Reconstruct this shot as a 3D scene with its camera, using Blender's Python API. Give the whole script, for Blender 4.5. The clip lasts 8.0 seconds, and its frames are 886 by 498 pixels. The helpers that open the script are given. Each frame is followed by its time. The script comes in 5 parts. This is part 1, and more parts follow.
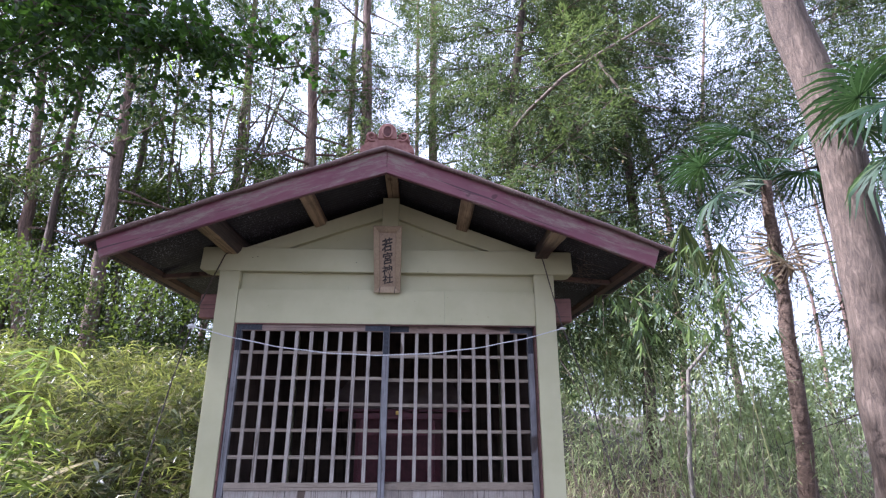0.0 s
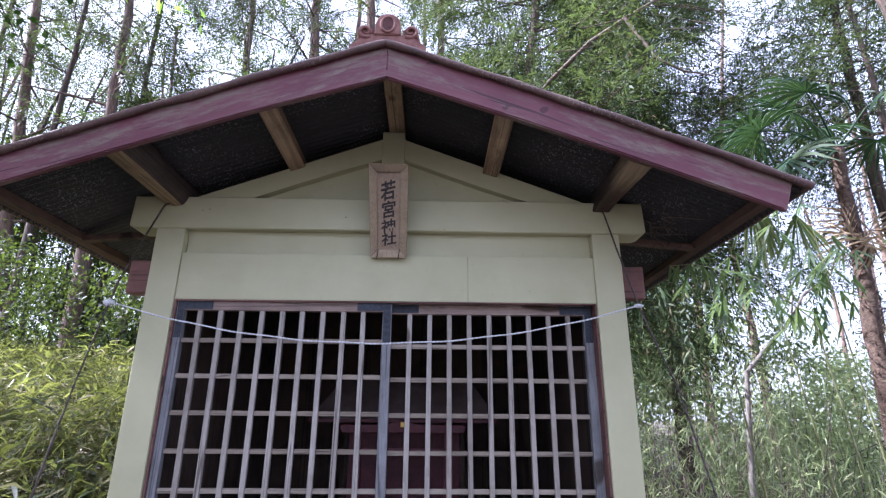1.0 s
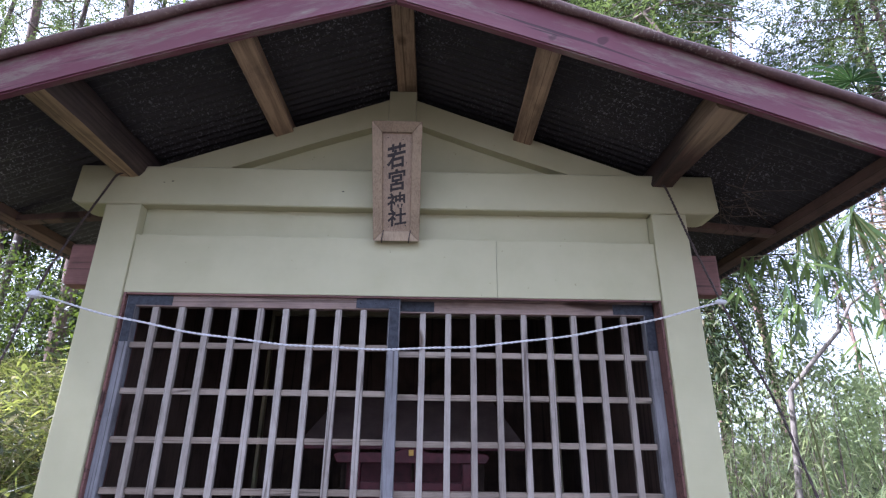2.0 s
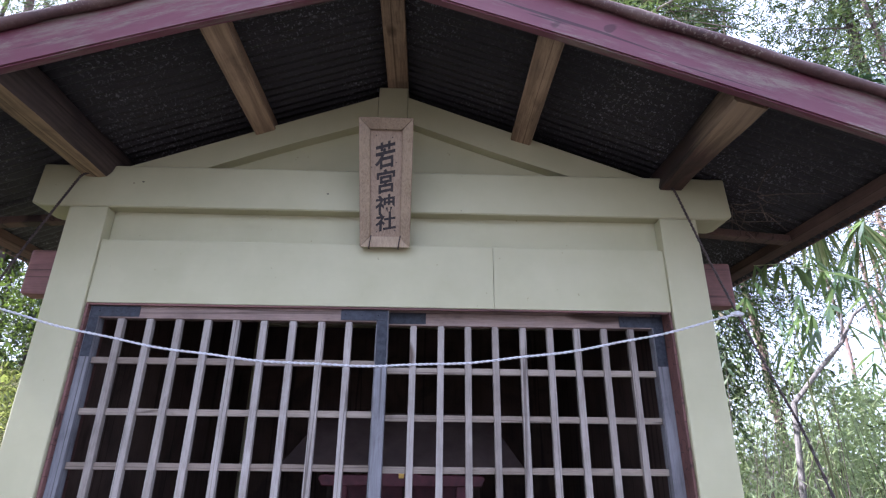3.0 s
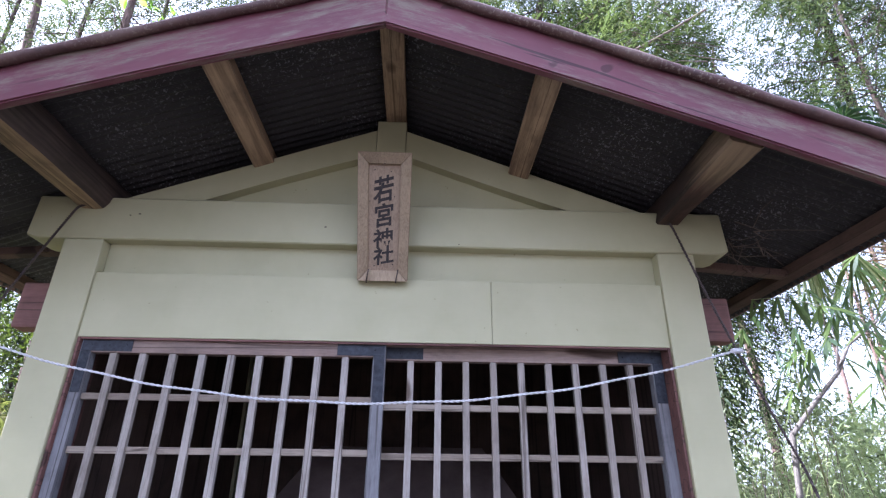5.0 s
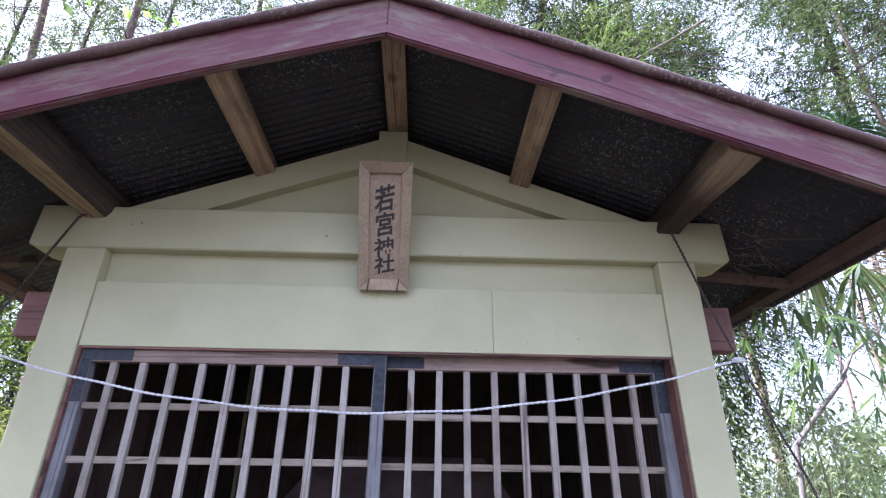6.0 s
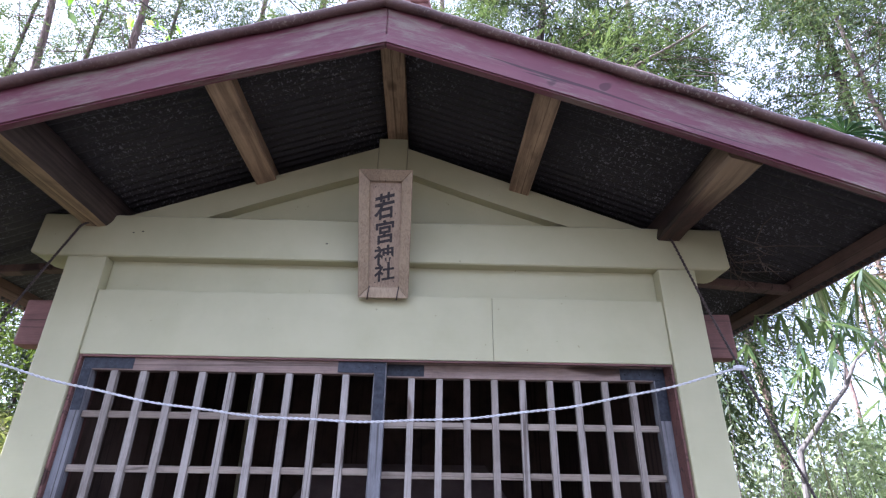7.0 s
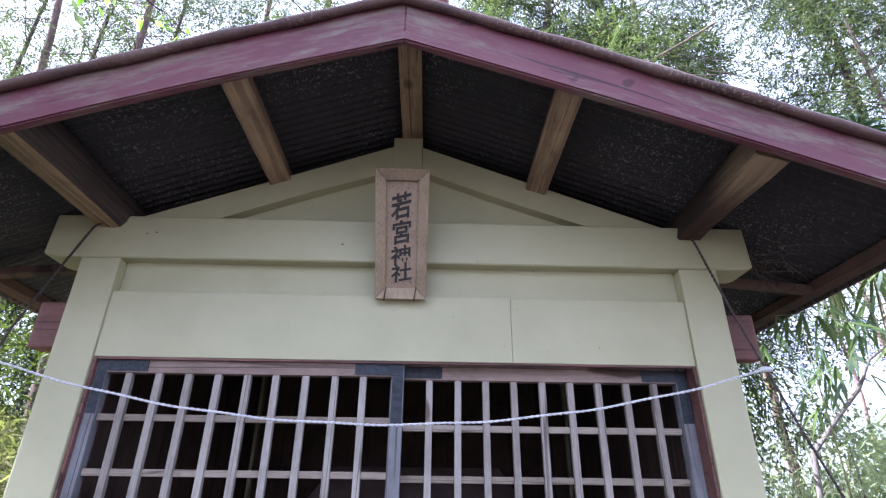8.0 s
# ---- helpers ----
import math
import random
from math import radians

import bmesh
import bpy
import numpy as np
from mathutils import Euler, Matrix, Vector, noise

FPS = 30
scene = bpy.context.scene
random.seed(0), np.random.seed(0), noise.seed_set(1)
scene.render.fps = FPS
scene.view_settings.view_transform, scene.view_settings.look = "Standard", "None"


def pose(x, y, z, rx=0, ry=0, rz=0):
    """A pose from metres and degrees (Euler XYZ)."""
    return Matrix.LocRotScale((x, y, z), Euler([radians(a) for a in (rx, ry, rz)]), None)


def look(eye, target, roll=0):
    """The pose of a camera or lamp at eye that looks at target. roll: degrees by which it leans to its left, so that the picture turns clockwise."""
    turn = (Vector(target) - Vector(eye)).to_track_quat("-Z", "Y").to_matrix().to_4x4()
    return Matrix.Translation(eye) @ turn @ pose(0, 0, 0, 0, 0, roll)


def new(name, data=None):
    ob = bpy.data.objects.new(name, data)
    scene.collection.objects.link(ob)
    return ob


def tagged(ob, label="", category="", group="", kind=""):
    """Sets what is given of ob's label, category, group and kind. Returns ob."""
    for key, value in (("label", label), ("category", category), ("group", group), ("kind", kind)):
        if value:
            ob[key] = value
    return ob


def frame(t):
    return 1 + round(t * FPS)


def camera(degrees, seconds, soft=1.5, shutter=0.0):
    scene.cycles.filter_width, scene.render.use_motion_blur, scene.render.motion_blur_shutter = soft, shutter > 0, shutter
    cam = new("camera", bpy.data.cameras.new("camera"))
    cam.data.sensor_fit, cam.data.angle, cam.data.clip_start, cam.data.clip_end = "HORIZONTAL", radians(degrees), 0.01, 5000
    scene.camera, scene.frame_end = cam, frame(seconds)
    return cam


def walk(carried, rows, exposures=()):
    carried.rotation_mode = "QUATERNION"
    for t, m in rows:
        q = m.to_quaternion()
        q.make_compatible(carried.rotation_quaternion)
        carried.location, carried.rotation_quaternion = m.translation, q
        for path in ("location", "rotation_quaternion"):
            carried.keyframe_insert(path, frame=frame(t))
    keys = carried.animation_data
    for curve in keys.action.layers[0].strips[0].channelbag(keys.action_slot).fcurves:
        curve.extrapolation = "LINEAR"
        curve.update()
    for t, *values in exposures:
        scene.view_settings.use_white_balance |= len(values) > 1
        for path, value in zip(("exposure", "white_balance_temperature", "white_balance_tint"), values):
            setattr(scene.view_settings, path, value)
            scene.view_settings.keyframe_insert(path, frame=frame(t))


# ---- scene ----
cam = camera(79.5, 8.0, 1.25)
PATH = [
    (0, (0.219, -3.043, 1.625), (0.283, -1.141, 2.238), 0.3),
    (0.5, (0.199, -2.545, 1.656), (0.254, -0.641, 2.267), 0.4),
    (1, (0.18, -2.132, 1.668), (0.221, -0.234, 2.298), 0.4),
    (1.5, (0.128, -1.825, 1.691), (0.16, 0.06, 2.359), 0.7),
    (1.7, (0.124, -1.742, 1.696), (0.153, 0.14, 2.374), 0.7),
    (2.8, (0.138, -1.532, 1.740), (0.183, 0.336, 2.452), 0.6),
    (3, (0.136, -1.523, 1.747), (0.185, 0.342, 2.466), 0.6),
    (3.5, (0.127, -1.522, 1.756), (0.185, 0.33, 2.508), 0.6),
    (4, (0.128, -1.527, 1.766), (0.19, 0.317, 2.538), 0.6),
    (4.5, (0.125, -1.528, 1.773), (0.194, 0.309, 2.561), 0.6),
    (6, (0.127, -1.53, 1.776), (0.188, 0.286, 2.61), 0.7),
    (6.5, (0.133, -1.54, 1.784), (0.19, 0.273, 2.625), 0.7),
    (7, (0.135, -1.535, 1.782), (0.186, 0.274, 2.634), 0.7),
    (7.5, (0.123, -1.525, 1.788), (0.17, 0.287, 2.635), 0.6),
    (8, (0.093, -1.511, 1.789), (0.131, 0.297, 2.645), 0.7),
]
walk(cam, [(t, look(eye, target, roll)) for t, eye, target, roll in PATH], [(0, 1.98, 5300, 25), (1.5, 2.17, 5200, 25), (3, 2.40, 5180, 25), (8, 2.48, 5180, 25)])

# ---- light ----
SUN_EL, SUN_AZ = 46.0, 268.0          # degrees; azimuth clockwise from +y
world = bpy.data.worlds.new("sky")
scene.world = world
world.use_nodes = True
wn = world.node_tree
sky = wn.nodes.new("ShaderNodeTexSky")
sky.sky_type, sky.sun_disc = "NISHITA", False
sky.sun_elevation, sky.sun_rotation = radians(SUN_EL), radians(SUN_AZ)
sky.air_density, sky.dust_density, sky.ozone_density = 1.0, 7.0, 1.0
wn.nodes["Background"].inputs["Strength"].default_value = 0.10
haze = wn.nodes.new("ShaderNodeMix")          # thin bright cloud over the whole sky
haze.data_type = "RGBA"
haze.inputs[0].default_value, haze.inputs[7].default_value = 0.55, (6.6, 6.7, 6.9, 1)
wn.links.new(sky.outputs["Color"], haze.inputs[6])
wn.links.new(haze.outputs[2], wn.nodes["Background"].inputs["Color"])
sun = new("sun", bpy.data.lights.new("sun", "SUN"))
sun.data.energy, sun.data.angle, sun.data.color = 5.0, radians(0.6), (1.0, 0.94, 0.84)
_el, _az = radians(SUN_EL), radians(SUN_AZ)
sun.matrix_world = look((0, 0, 30), Vector((0, 0, 30)) - Vector((math.sin(_az) * math.cos(_el), math.cos(_az) * math.cos(_el), math.sin(_el))))

# ---- materials ----


def nodes_of(name):
    m = bpy.data.materials.new(name)
    m.use_nodes = True
    return m, m.node_tree, m.node_tree.nodes["Principled BSDF"]


def ramp(nt, source, stops):
    r = nt.nodes.new("ShaderNodeValToRGB")
    els = r.color_ramp.elements
    while len(els) < len(stops):
        els.new(0.5)
    for e, (p, c) in zip(els, stops):
        e.position, e.color = p, (*c, 1)
    nt.links.new(source, r.inputs["Fac"])
    return r.outputs["Color"]


def noise_tex(nt, scale=(1, 1, 1), size=5.0, detail=5.0, rough=0.6, warp=0.0, turn=0.0):
    tc, mp, n = (nt.nodes.new(k) for k in ("ShaderNodeTexCoord", "ShaderNodeMapping", "ShaderNodeTexNoise"))
    mp.inputs["Scale"].default_value = scale
    n.inputs["Scale"].default_value, n.inputs["Detail"].default_value, n.inputs["Roughness"].default_value = size, detail, rough
    n.inputs["Distortion"].default_value = warp
    source = tc.outputs["Object"]
    if turn:
        first = nt.nodes.new("ShaderNodeMapping")
        first.inputs["Rotation"].default_value = (0, radians(turn), 0)
        nt.links.new(source, first.inputs["Vector"])
        source = first.outputs["Vector"]
    nt.links.new(source, mp.inputs["Vector"])
    nt.links.new(mp.outputs["Vector"], n.inputs["Vector"])
    return n.outputs["Fac"]


def blend(nt, fac, a, b, mode="MIX"):
    x = nt.nodes.new("ShaderNodeMix")
    x.data_type, x.blend_type = "RGBA", mode
    for sock, v in ((x.inputs[0], fac), (x.inputs[6], a), (x.inputs[7], b)):
        if isinstance(v, (int, float)):
            sock.default_value = v
        elif isinstance(v, tuple):
            sock.default_value = (*v, 1)
        else:
            nt.links.new(v, sock)
    return x.outputs[2]


def bump(nt, bsdf, height, strength=0.3, distance=0.004):
    b = nt.nodes.new("ShaderNodeBump")
    b.inputs["Strength"].default_value, b.inputs["Distance"].default_value = strength, distance
    nt.links.new(height, b.inputs["Height"])
    nt.links.new(b.outputs["Normal"], bsdf.inputs["Normal"])


def object_random(nt):
    return nt.nodes.new("ShaderNodeObjectInfo").outputs["Random"]


def wood(name, light, dark, axis, rough=0.75, grain=26.0, stain=0.5, split_share=0.8, deep=0.0, figure=0.0, pale_end=None):
    """Timber with grain along one axis, stained at a larger scale, each piece a little lighter or darker."""
    m, nt, b = nodes_of(name)
    sc = [1.0, 1.0, 1.0]
    sc["xyz".index(axis)] = 0.055
    fine = noise_tex(nt, tuple(sc), grain * 9, 3, 0.6, 0.3)
    rings = noise_tex(nt, tuple(sc), grain * 2.6, 3, 0.55, 1.6)
    large = noise_tex(nt, (1, 1, 1), 5.5, 5, 0.65, 0.6)
    c1 = ramp(nt, rings, [(0.34 + deep, dark), (0.45 + 0.4 * deep, light), (0.53, tuple(0.62 * v for v in light)), (0.60, light), (0.72, tuple(0.75 * v for v in light))])
    c2 = blend(nt, 0.40, c1, ramp(nt, fine, [(0.40 + deep, dark), (0.56 + 0.5 * deep, light)]))
    c3 = blend(nt, stain, c2, ramp(nt, large, [(0.34, tuple(0.50 * v for v in dark)), (0.47, tuple(0.78 * v for v in light)), (0.64, tuple(min(1, 1.25 * v) for v in light))]), "MIX")
    knots = ramp(nt, noise_tex(nt, tuple(0.35 if k < 1 else 1 for k in sc), 9.0, 1, 0.4), [(0.255, (0.28, 0.22, 0.18)), (0.285, (1, 1, 1))])
    c3 = blend(nt, 1.0 if split_share else 0.0, c3, knots, "MULTIPLY")
    split = [1.0, 1.0, 1.0]
    split["xyz".index(axis)] = 0.02
    cracks = ramp(nt, noise_tex(nt, tuple(split), grain * 0.7, 2, 0.5), [(0.487, (1, 1, 1)), (0.497, (0.22, 0.18, 0.15)), (0.503, (0.22, 0.18, 0.15)), (0.513, (1, 1, 1))])
    c3 = blend(nt, split_share, c3, cracks, "MULTIPLY")
    if figure:
        tc, mp, wv = (nt.nodes.new(k) for k in ("ShaderNodeTexCoord", "ShaderNodeMapping", "ShaderNodeTexWave"))
        mp.inputs["Scale"].default_value = tuple(0.22 if k < 1 else 1.0 for k in sc)
        wv.wave_type, wv.rings_direction = "RINGS", axis.upper()
        for key, v in (("Scale", 32.0), ("Distortion", 7.0), ("Detail", 2.0), ("Detail Scale", 0.16), ("Detail Roughness", 0.55)):
            wv.inputs[key].default_value = v
        nt.links.new(tc.outputs["Object"], mp.inputs["Vector"])
        nt.links.new(mp.outputs["Vector"], wv.inputs["Vector"])
        c3 = blend(nt, figure, c3, ramp(nt, wv.outputs["Fac"], [(0.15, (0.45, 0.40, 0.36)), (0.75, (1.2, 1.17, 1.12))]), "MULTIPLY")
    if pale_end:
        # paler towards the front end, with a ragged limit along the grain
        colour, y0, y1 = pale_end
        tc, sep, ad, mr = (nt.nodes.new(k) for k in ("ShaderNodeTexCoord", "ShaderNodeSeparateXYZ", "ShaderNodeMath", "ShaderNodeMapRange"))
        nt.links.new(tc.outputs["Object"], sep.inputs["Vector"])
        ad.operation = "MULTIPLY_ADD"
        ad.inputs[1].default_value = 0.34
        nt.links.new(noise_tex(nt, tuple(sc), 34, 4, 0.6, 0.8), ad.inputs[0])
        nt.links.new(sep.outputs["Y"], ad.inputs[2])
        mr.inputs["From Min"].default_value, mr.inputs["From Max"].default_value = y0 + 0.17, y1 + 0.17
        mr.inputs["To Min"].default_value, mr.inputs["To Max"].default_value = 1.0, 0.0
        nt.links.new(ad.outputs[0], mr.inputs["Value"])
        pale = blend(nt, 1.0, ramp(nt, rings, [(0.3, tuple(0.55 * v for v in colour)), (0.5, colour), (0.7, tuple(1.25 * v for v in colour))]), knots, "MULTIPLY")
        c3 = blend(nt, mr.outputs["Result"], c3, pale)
    tone = ramp(nt, object_random(nt), [(0.0, (0.74, 0.71, 0.69)), (0.5, (0.98, 0.97, 0.97)), (1.0, (1.14, 1.15, 1.18))])
    c4 = blend(nt, 1.0, c3, tone, "MULTIPLY")
    nt.links.new(c4, b.inputs["Base Color"])
    b.inputs["Roughness"].default_value = rough
    bump(nt, b, fine, 0.35, 0.0015)
    return m


def cream_paint():
    m, nt, b = nodes_of("cream_paint")
    base = ramp(nt, noise_tex(nt, (1, 1, 1), 2.3, 5, 0.65), [(0.30, (0.400, 0.384, 0.228)), (0.55, (0.454, 0.437, 0.268)), (0.8, (0.486, 0.469, 0.304))])
    streak = ramp(nt, noise_tex(nt, (2.2, 2.2, 0.5), 2.0, 5, 0.65), [(0.30, (0.955, 0.955, 0.93)), (0.55, (1, 1, 1))])
    speck = ramp(nt, noise_tex(nt, (1, 1, 1), 62, 2, 0.5), [(0.20, (0.45, 0.40, 0.30)), (0.25, (1, 1, 1))])
    brush = noise_tex(nt, (0.12, 1, 1), 90, 3, 0.6)
    c = blend(nt, 0.8, base, streak, "MULTIPLY")
    c = blend(nt, 0.55, c, speck, "MULTIPLY")
    nt.links.new(c, b.inputs["Base Color"])
    b.inputs["Roughness"].default_value = 0.55
    bump(nt, b, brush, 0.12, 0.002)
    return m


def faded_red(name, turn):
    """Purplish red paint, worn through in thin streaks along the board."""
    m, nt, b = nodes_of(name)
    coat = ramp(nt, noise_tex(nt, (0.3, 1, 1), 5, 5, 0.6, 0.0, turn), [(0.3, (0.105, 0.024, 0.040)), (0.5, (0.138, 0.038, 0.054)), (0.7, (0.178, 0.070, 0.080))])
    bare = ramp(nt, noise_tex(nt, (0.10, 1, 1), 40, 4, 0.6, 0.0, turn), [(0.3, (0.145, 0.115, 0.090)), (0.7, (0.225, 0.195, 0.145))])
    streak = ramp(nt, noise_tex(nt, (0.16, 1, 1), 42, 8, 0.8, 0.3, turn), [(0.42, (0, 0, 0)), (0.58, (0.78, 0.78, 0.78))])
    where = ramp(nt, noise_tex(nt, (0.22, 1, 1), 13, 5, 0.7, 0.2, turn), [(0.44, (0.05, 0.05, 0.05)), (0.56, (1, 1, 1))])
    mask = blend(nt, 1.0, streak, where, "MULTIPLY")
    c = blend(nt, mask, coat, bare)
    crack = ramp(nt, noise_tex(nt, (0.025, 1, 1), 34, 3, 0.6, 0.4, turn), [(0.335, (0.22, 0.18, 0.2)), (0.36, (1, 1, 1))])
    c = blend(nt, 0.85, c, crack, "MULTIPLY")
    knots = ramp(nt, noise_tex(nt, (0.7, 1, 1), 17, 1, 0.4), [(0.20, (0.35, 0.28, 0.3)), (0.225, (1, 1, 1))])
    c = blend(nt, 0.8, c, knots, "MULTIPLY")
    nt.links.new(c, b.inputs["Base Color"])
    b.inputs["Roughness"].default_value = 0.62
    bump(nt, b, mask, 0.2, 0.002)
    return m


def sheet(name, stops, speck_colour, speck_cut, rough):
    m, nt, b = nodes_of(name)
    c = ramp(nt, noise_tex(nt, (1, 1, 1), 6, 6, 0.7), stops)
    blots = ramp(nt, noise_tex(nt, (1, 1, 1), 120, 3, 0.7), [(speck_cut + 0.02, (0, 0, 0)), (speck_cut + 0.05, (0.75, 0.75, 0.75))])
    patch = ramp(nt, noise_tex(nt, (1, 1, 1), 2.4, 3, 0.6), [(0.45, (0.15, 0.15, 0.15)), (0.62, (1, 1, 1))])
    c = blend(nt, blend(nt, 1.0, blots, patch, "MULTIPLY"), c, speck_colour)
    nt.links.new(c, b.inputs["Base Color"])
    b.inputs["Roughness"].default_value = rough
    bump(nt, b, noise_tex(nt, (1, 1, 1), 90, 3), 0.25, 0.002)
    return m


def plain(name, a, c, size=20, rough=0.6, metal=0.0, scale=(1, 1, 1), relief=0.2):
    m, nt, b = nodes_of(name)
    n = noise_tex(nt, scale, size, 5, 0.65)
    nt.links.new(ramp(nt, n, [(0.33, a), (0.68, c)]), b.inputs["Base Color"])
    b.inputs["Roughness"].default_value, b.inputs["Metallic"].default_value = rough, metal
    bump(nt, b, n, relief, 0.003)
    return m


def bark(name, dark, mid, pale, stretch=0.12, size=16):
    m, nt, b = nodes_of(name)
    ridges = noise_tex(nt, (1, 1, stretch), size, 6, 0.7, 0.6)
    large = noise_tex(nt, (1, 1, 0.4), 2.2, 4, 0.6)
    c = ramp(nt, ridges, [(0.30, dark), (0.52, mid), (0.72, pale)])
    c = blend(nt, 0.55, c, ramp(nt, large, [(0.35, (0.55, 0.52, 0.50)), (0.66, (1.25, 1.2, 1.15))]), "MULTIPLY")
    nt.links.new(c, b.inputs["Base Color"])
    b.inputs["Roughness"].default_value = 0.9
    bump(nt, b, ridges, 0.9, 0.02)
    return m


def leaf(name, stops, through_colour, share=0.35, rough=0.42):
    """Leaves that differ one by one and let some light through."""
    m, nt, b = nodes_of(name)
    rnd = nt.nodes.new("ShaderNodeNewGeometry").outputs["Random Per Island"]
    c = ramp(nt, rnd, stops)
    clump = ramp(nt, noise_tex(nt, (1, 1, 1), 1.1, 3, 0.6), [(0.32, (0.62, 0.66, 0.62)), (0.68, (1.2, 1.15, 1.0))])
    c = blend(nt, 1.0, c, clump, "MULTIPLY")
    nt.links.new(c, b.inputs["Base Color"])
    b.inputs["Roughness"].default_value, b.inputs["Specular IOR Level"].default_value = rough, 0.3
    tr, mx = nt.nodes.new("ShaderNodeBsdfTranslucent"), nt.nodes.new("ShaderNodeMixShader")
    tint = blend(nt, 1.0, clump, through_colour, "MULTIPLY")
    nt.links.new(tint, tr.inputs["Color"])
    mx.inputs[0].default_value = share
    nt.links.new(b.outputs[0], mx.inputs[1])
    nt.links.new(tr.outputs[0], mx.inputs[2])
    nt.links.new(mx.outputs[0], nt.nodes["Material Output"].inputs["Surface"])
    return m


M_CREAM = cream_paint()
M_RED = {-1: faded_red("faded_red_paint_rising", 20.0), 1: faded_red("faded_red_paint_falling", -20.0)}
M_UNDER = sheet("roof_underside", [(0.3, (0.0125, 0.011, 0.0125)), (0.7, (0.029, 0.026, 0.028))], (0.27, 0.26, 0.26), 0.562, 0.62)
M_ROOF = sheet("roof_top", [(0.3, (0.085, 0.035, 0.03)), (0.55, (0.15, 0.07, 0.055)), (0.75, (0.20, 0.15, 0.11))], (0.34, 0.30, 0.22), 0.50, 0.75)
M_ROLL = sheet("roof_edge_metal", [(0.3, (0.040, 0.022, 0.022)), (0.5, (0.095, 0.050, 0.044)), (0.72, (0.150, 0.100, 0.080))], (0.24, 0.20, 0.155), 0.55, 0.65)
M_OLD_Y = wood("old_timber_y", (0.385, 0.275, 0.170), (0.130, 0.082, 0.050), "y", 0.72, 20, 0.36, 0.7, 0.03, 0.5)
M_DOOR_X = wood("door_wood_x", (0.320, 0.270, 0.212), (0.170, 0.130, 0.094), "x", 0.7, 34, 0.3)
M_DOOR_Z = wood("door_wood_z", (0.360, 0.325, 0.285), (0.200, 0.165, 0.132), "z", 0.68, 34, 0.3)
M_STILE = wood("grey_stile_wood", (0.195, 0.194, 0.200), (0.100, 0.094, 0.093), "z", 0.7, 30, 0.35)
M_HEAD = wood("door_head_wood", (0.300, 0.222, 0.182), (0.155, 0.105, 0.084), "x", 0.7, 26, 0.4)
M_SIGN = wood("plaque_frame_wood", (0.375, 0.288, 0.182), (0.210, 0.145, 0.086), "z", 0.68, 22, 0.25, 0.0)
M_SIGNBOARD = wood("plaque_board_wood", (0.325, 0.240, 0.158), (0.205, 0.142, 0.092), "z", 0.7, 18, 0.2, 0.0)
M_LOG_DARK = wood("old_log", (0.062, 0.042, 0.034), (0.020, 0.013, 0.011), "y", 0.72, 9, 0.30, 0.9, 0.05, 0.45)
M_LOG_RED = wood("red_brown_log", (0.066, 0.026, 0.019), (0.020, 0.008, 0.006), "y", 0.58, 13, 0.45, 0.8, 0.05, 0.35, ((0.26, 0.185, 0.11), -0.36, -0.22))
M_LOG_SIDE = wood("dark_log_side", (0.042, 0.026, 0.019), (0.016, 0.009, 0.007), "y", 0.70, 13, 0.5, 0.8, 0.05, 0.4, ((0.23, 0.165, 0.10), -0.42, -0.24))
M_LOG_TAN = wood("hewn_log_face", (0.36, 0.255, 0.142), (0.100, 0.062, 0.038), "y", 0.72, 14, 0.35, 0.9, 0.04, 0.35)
M_BRICKRED = wood("red_painted_wood", (0.205, 0.098, 0.082), (0.115, 0.052, 0.044), "x", 0.7, 24, 0.45)
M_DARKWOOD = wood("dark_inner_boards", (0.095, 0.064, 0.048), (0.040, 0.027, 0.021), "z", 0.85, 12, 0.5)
M_EAVE = wood("eave_timber", (0.098, 0.057, 0.041), (0.040, 0.022, 0.017), "y", 0.8, 20, 0.4)
M_IRON = plain("dark_iron", (0.012, 0.015, 0.022), (0.042, 0.047, 0.060), 70, 0.55, 0.35)
M_INK = plain("ink", (0.014, 0.012, 0.013), (0.045, 0.035, 0.032), 90, 0.7)
M_ROPE = plain("white_cord", (0.48, 0.48, 0.50), (0.68, 0.68, 0.69), 120, 0.8)
M_WIRE = plain("dark_wire", (0.030, 0.022, 0.022), (0.085, 0.060, 0.055), 60, 0.6)
M_STONE = plain("concrete_base", (0.22, 0.215, 0.20), (0.36, 0.35, 0.32), 14, 0.9)
M_ALTAR = plain("altar_red", (0.060, 0.009, 0.014), (0.125, 0.020, 0.030), 18, 0.55)
M_ALTARROOF = plain("altar_roof_copper", (0.105, 0.075, 0.068), (0.17, 0.125, 0.11), 9, 0.7)
M_BRASS = plain("brass", (0.40, 0.26, 0.06), (0.62, 0.42, 0.12), 30, 0.35, 0.8)
M_SOIL = plain("packed_earth", (0.042, 0.035, 0.027), (0.118, 0.097, 0.073), 9, 0.95, 0.0, (1, 1, 1), 0.9)
M_BARK = bark("cedar_bark", (0.050, 0.034, 0.028), (0.155, 0.104, 0.084), (0.285, 0.205, 0.170), 0.16, 26)
M_BARK_DARK = bark("dark_bark", (0.035, 0.026, 0.022), (0.085, 0.062, 0.050), (0.16, 0.12, 0.10))
M_BARK_BIG = bark("broad_trunk_bark", (0.036, 0.026, 0.020), (0.090, 0.066, 0.050), (0.165, 0.128, 0.098), 0.24, 34)
M_TWIG = plain("dry_twig", (0.065, 0.048, 0.036), (0.17, 0.13, 0.10), 20, 0.9)
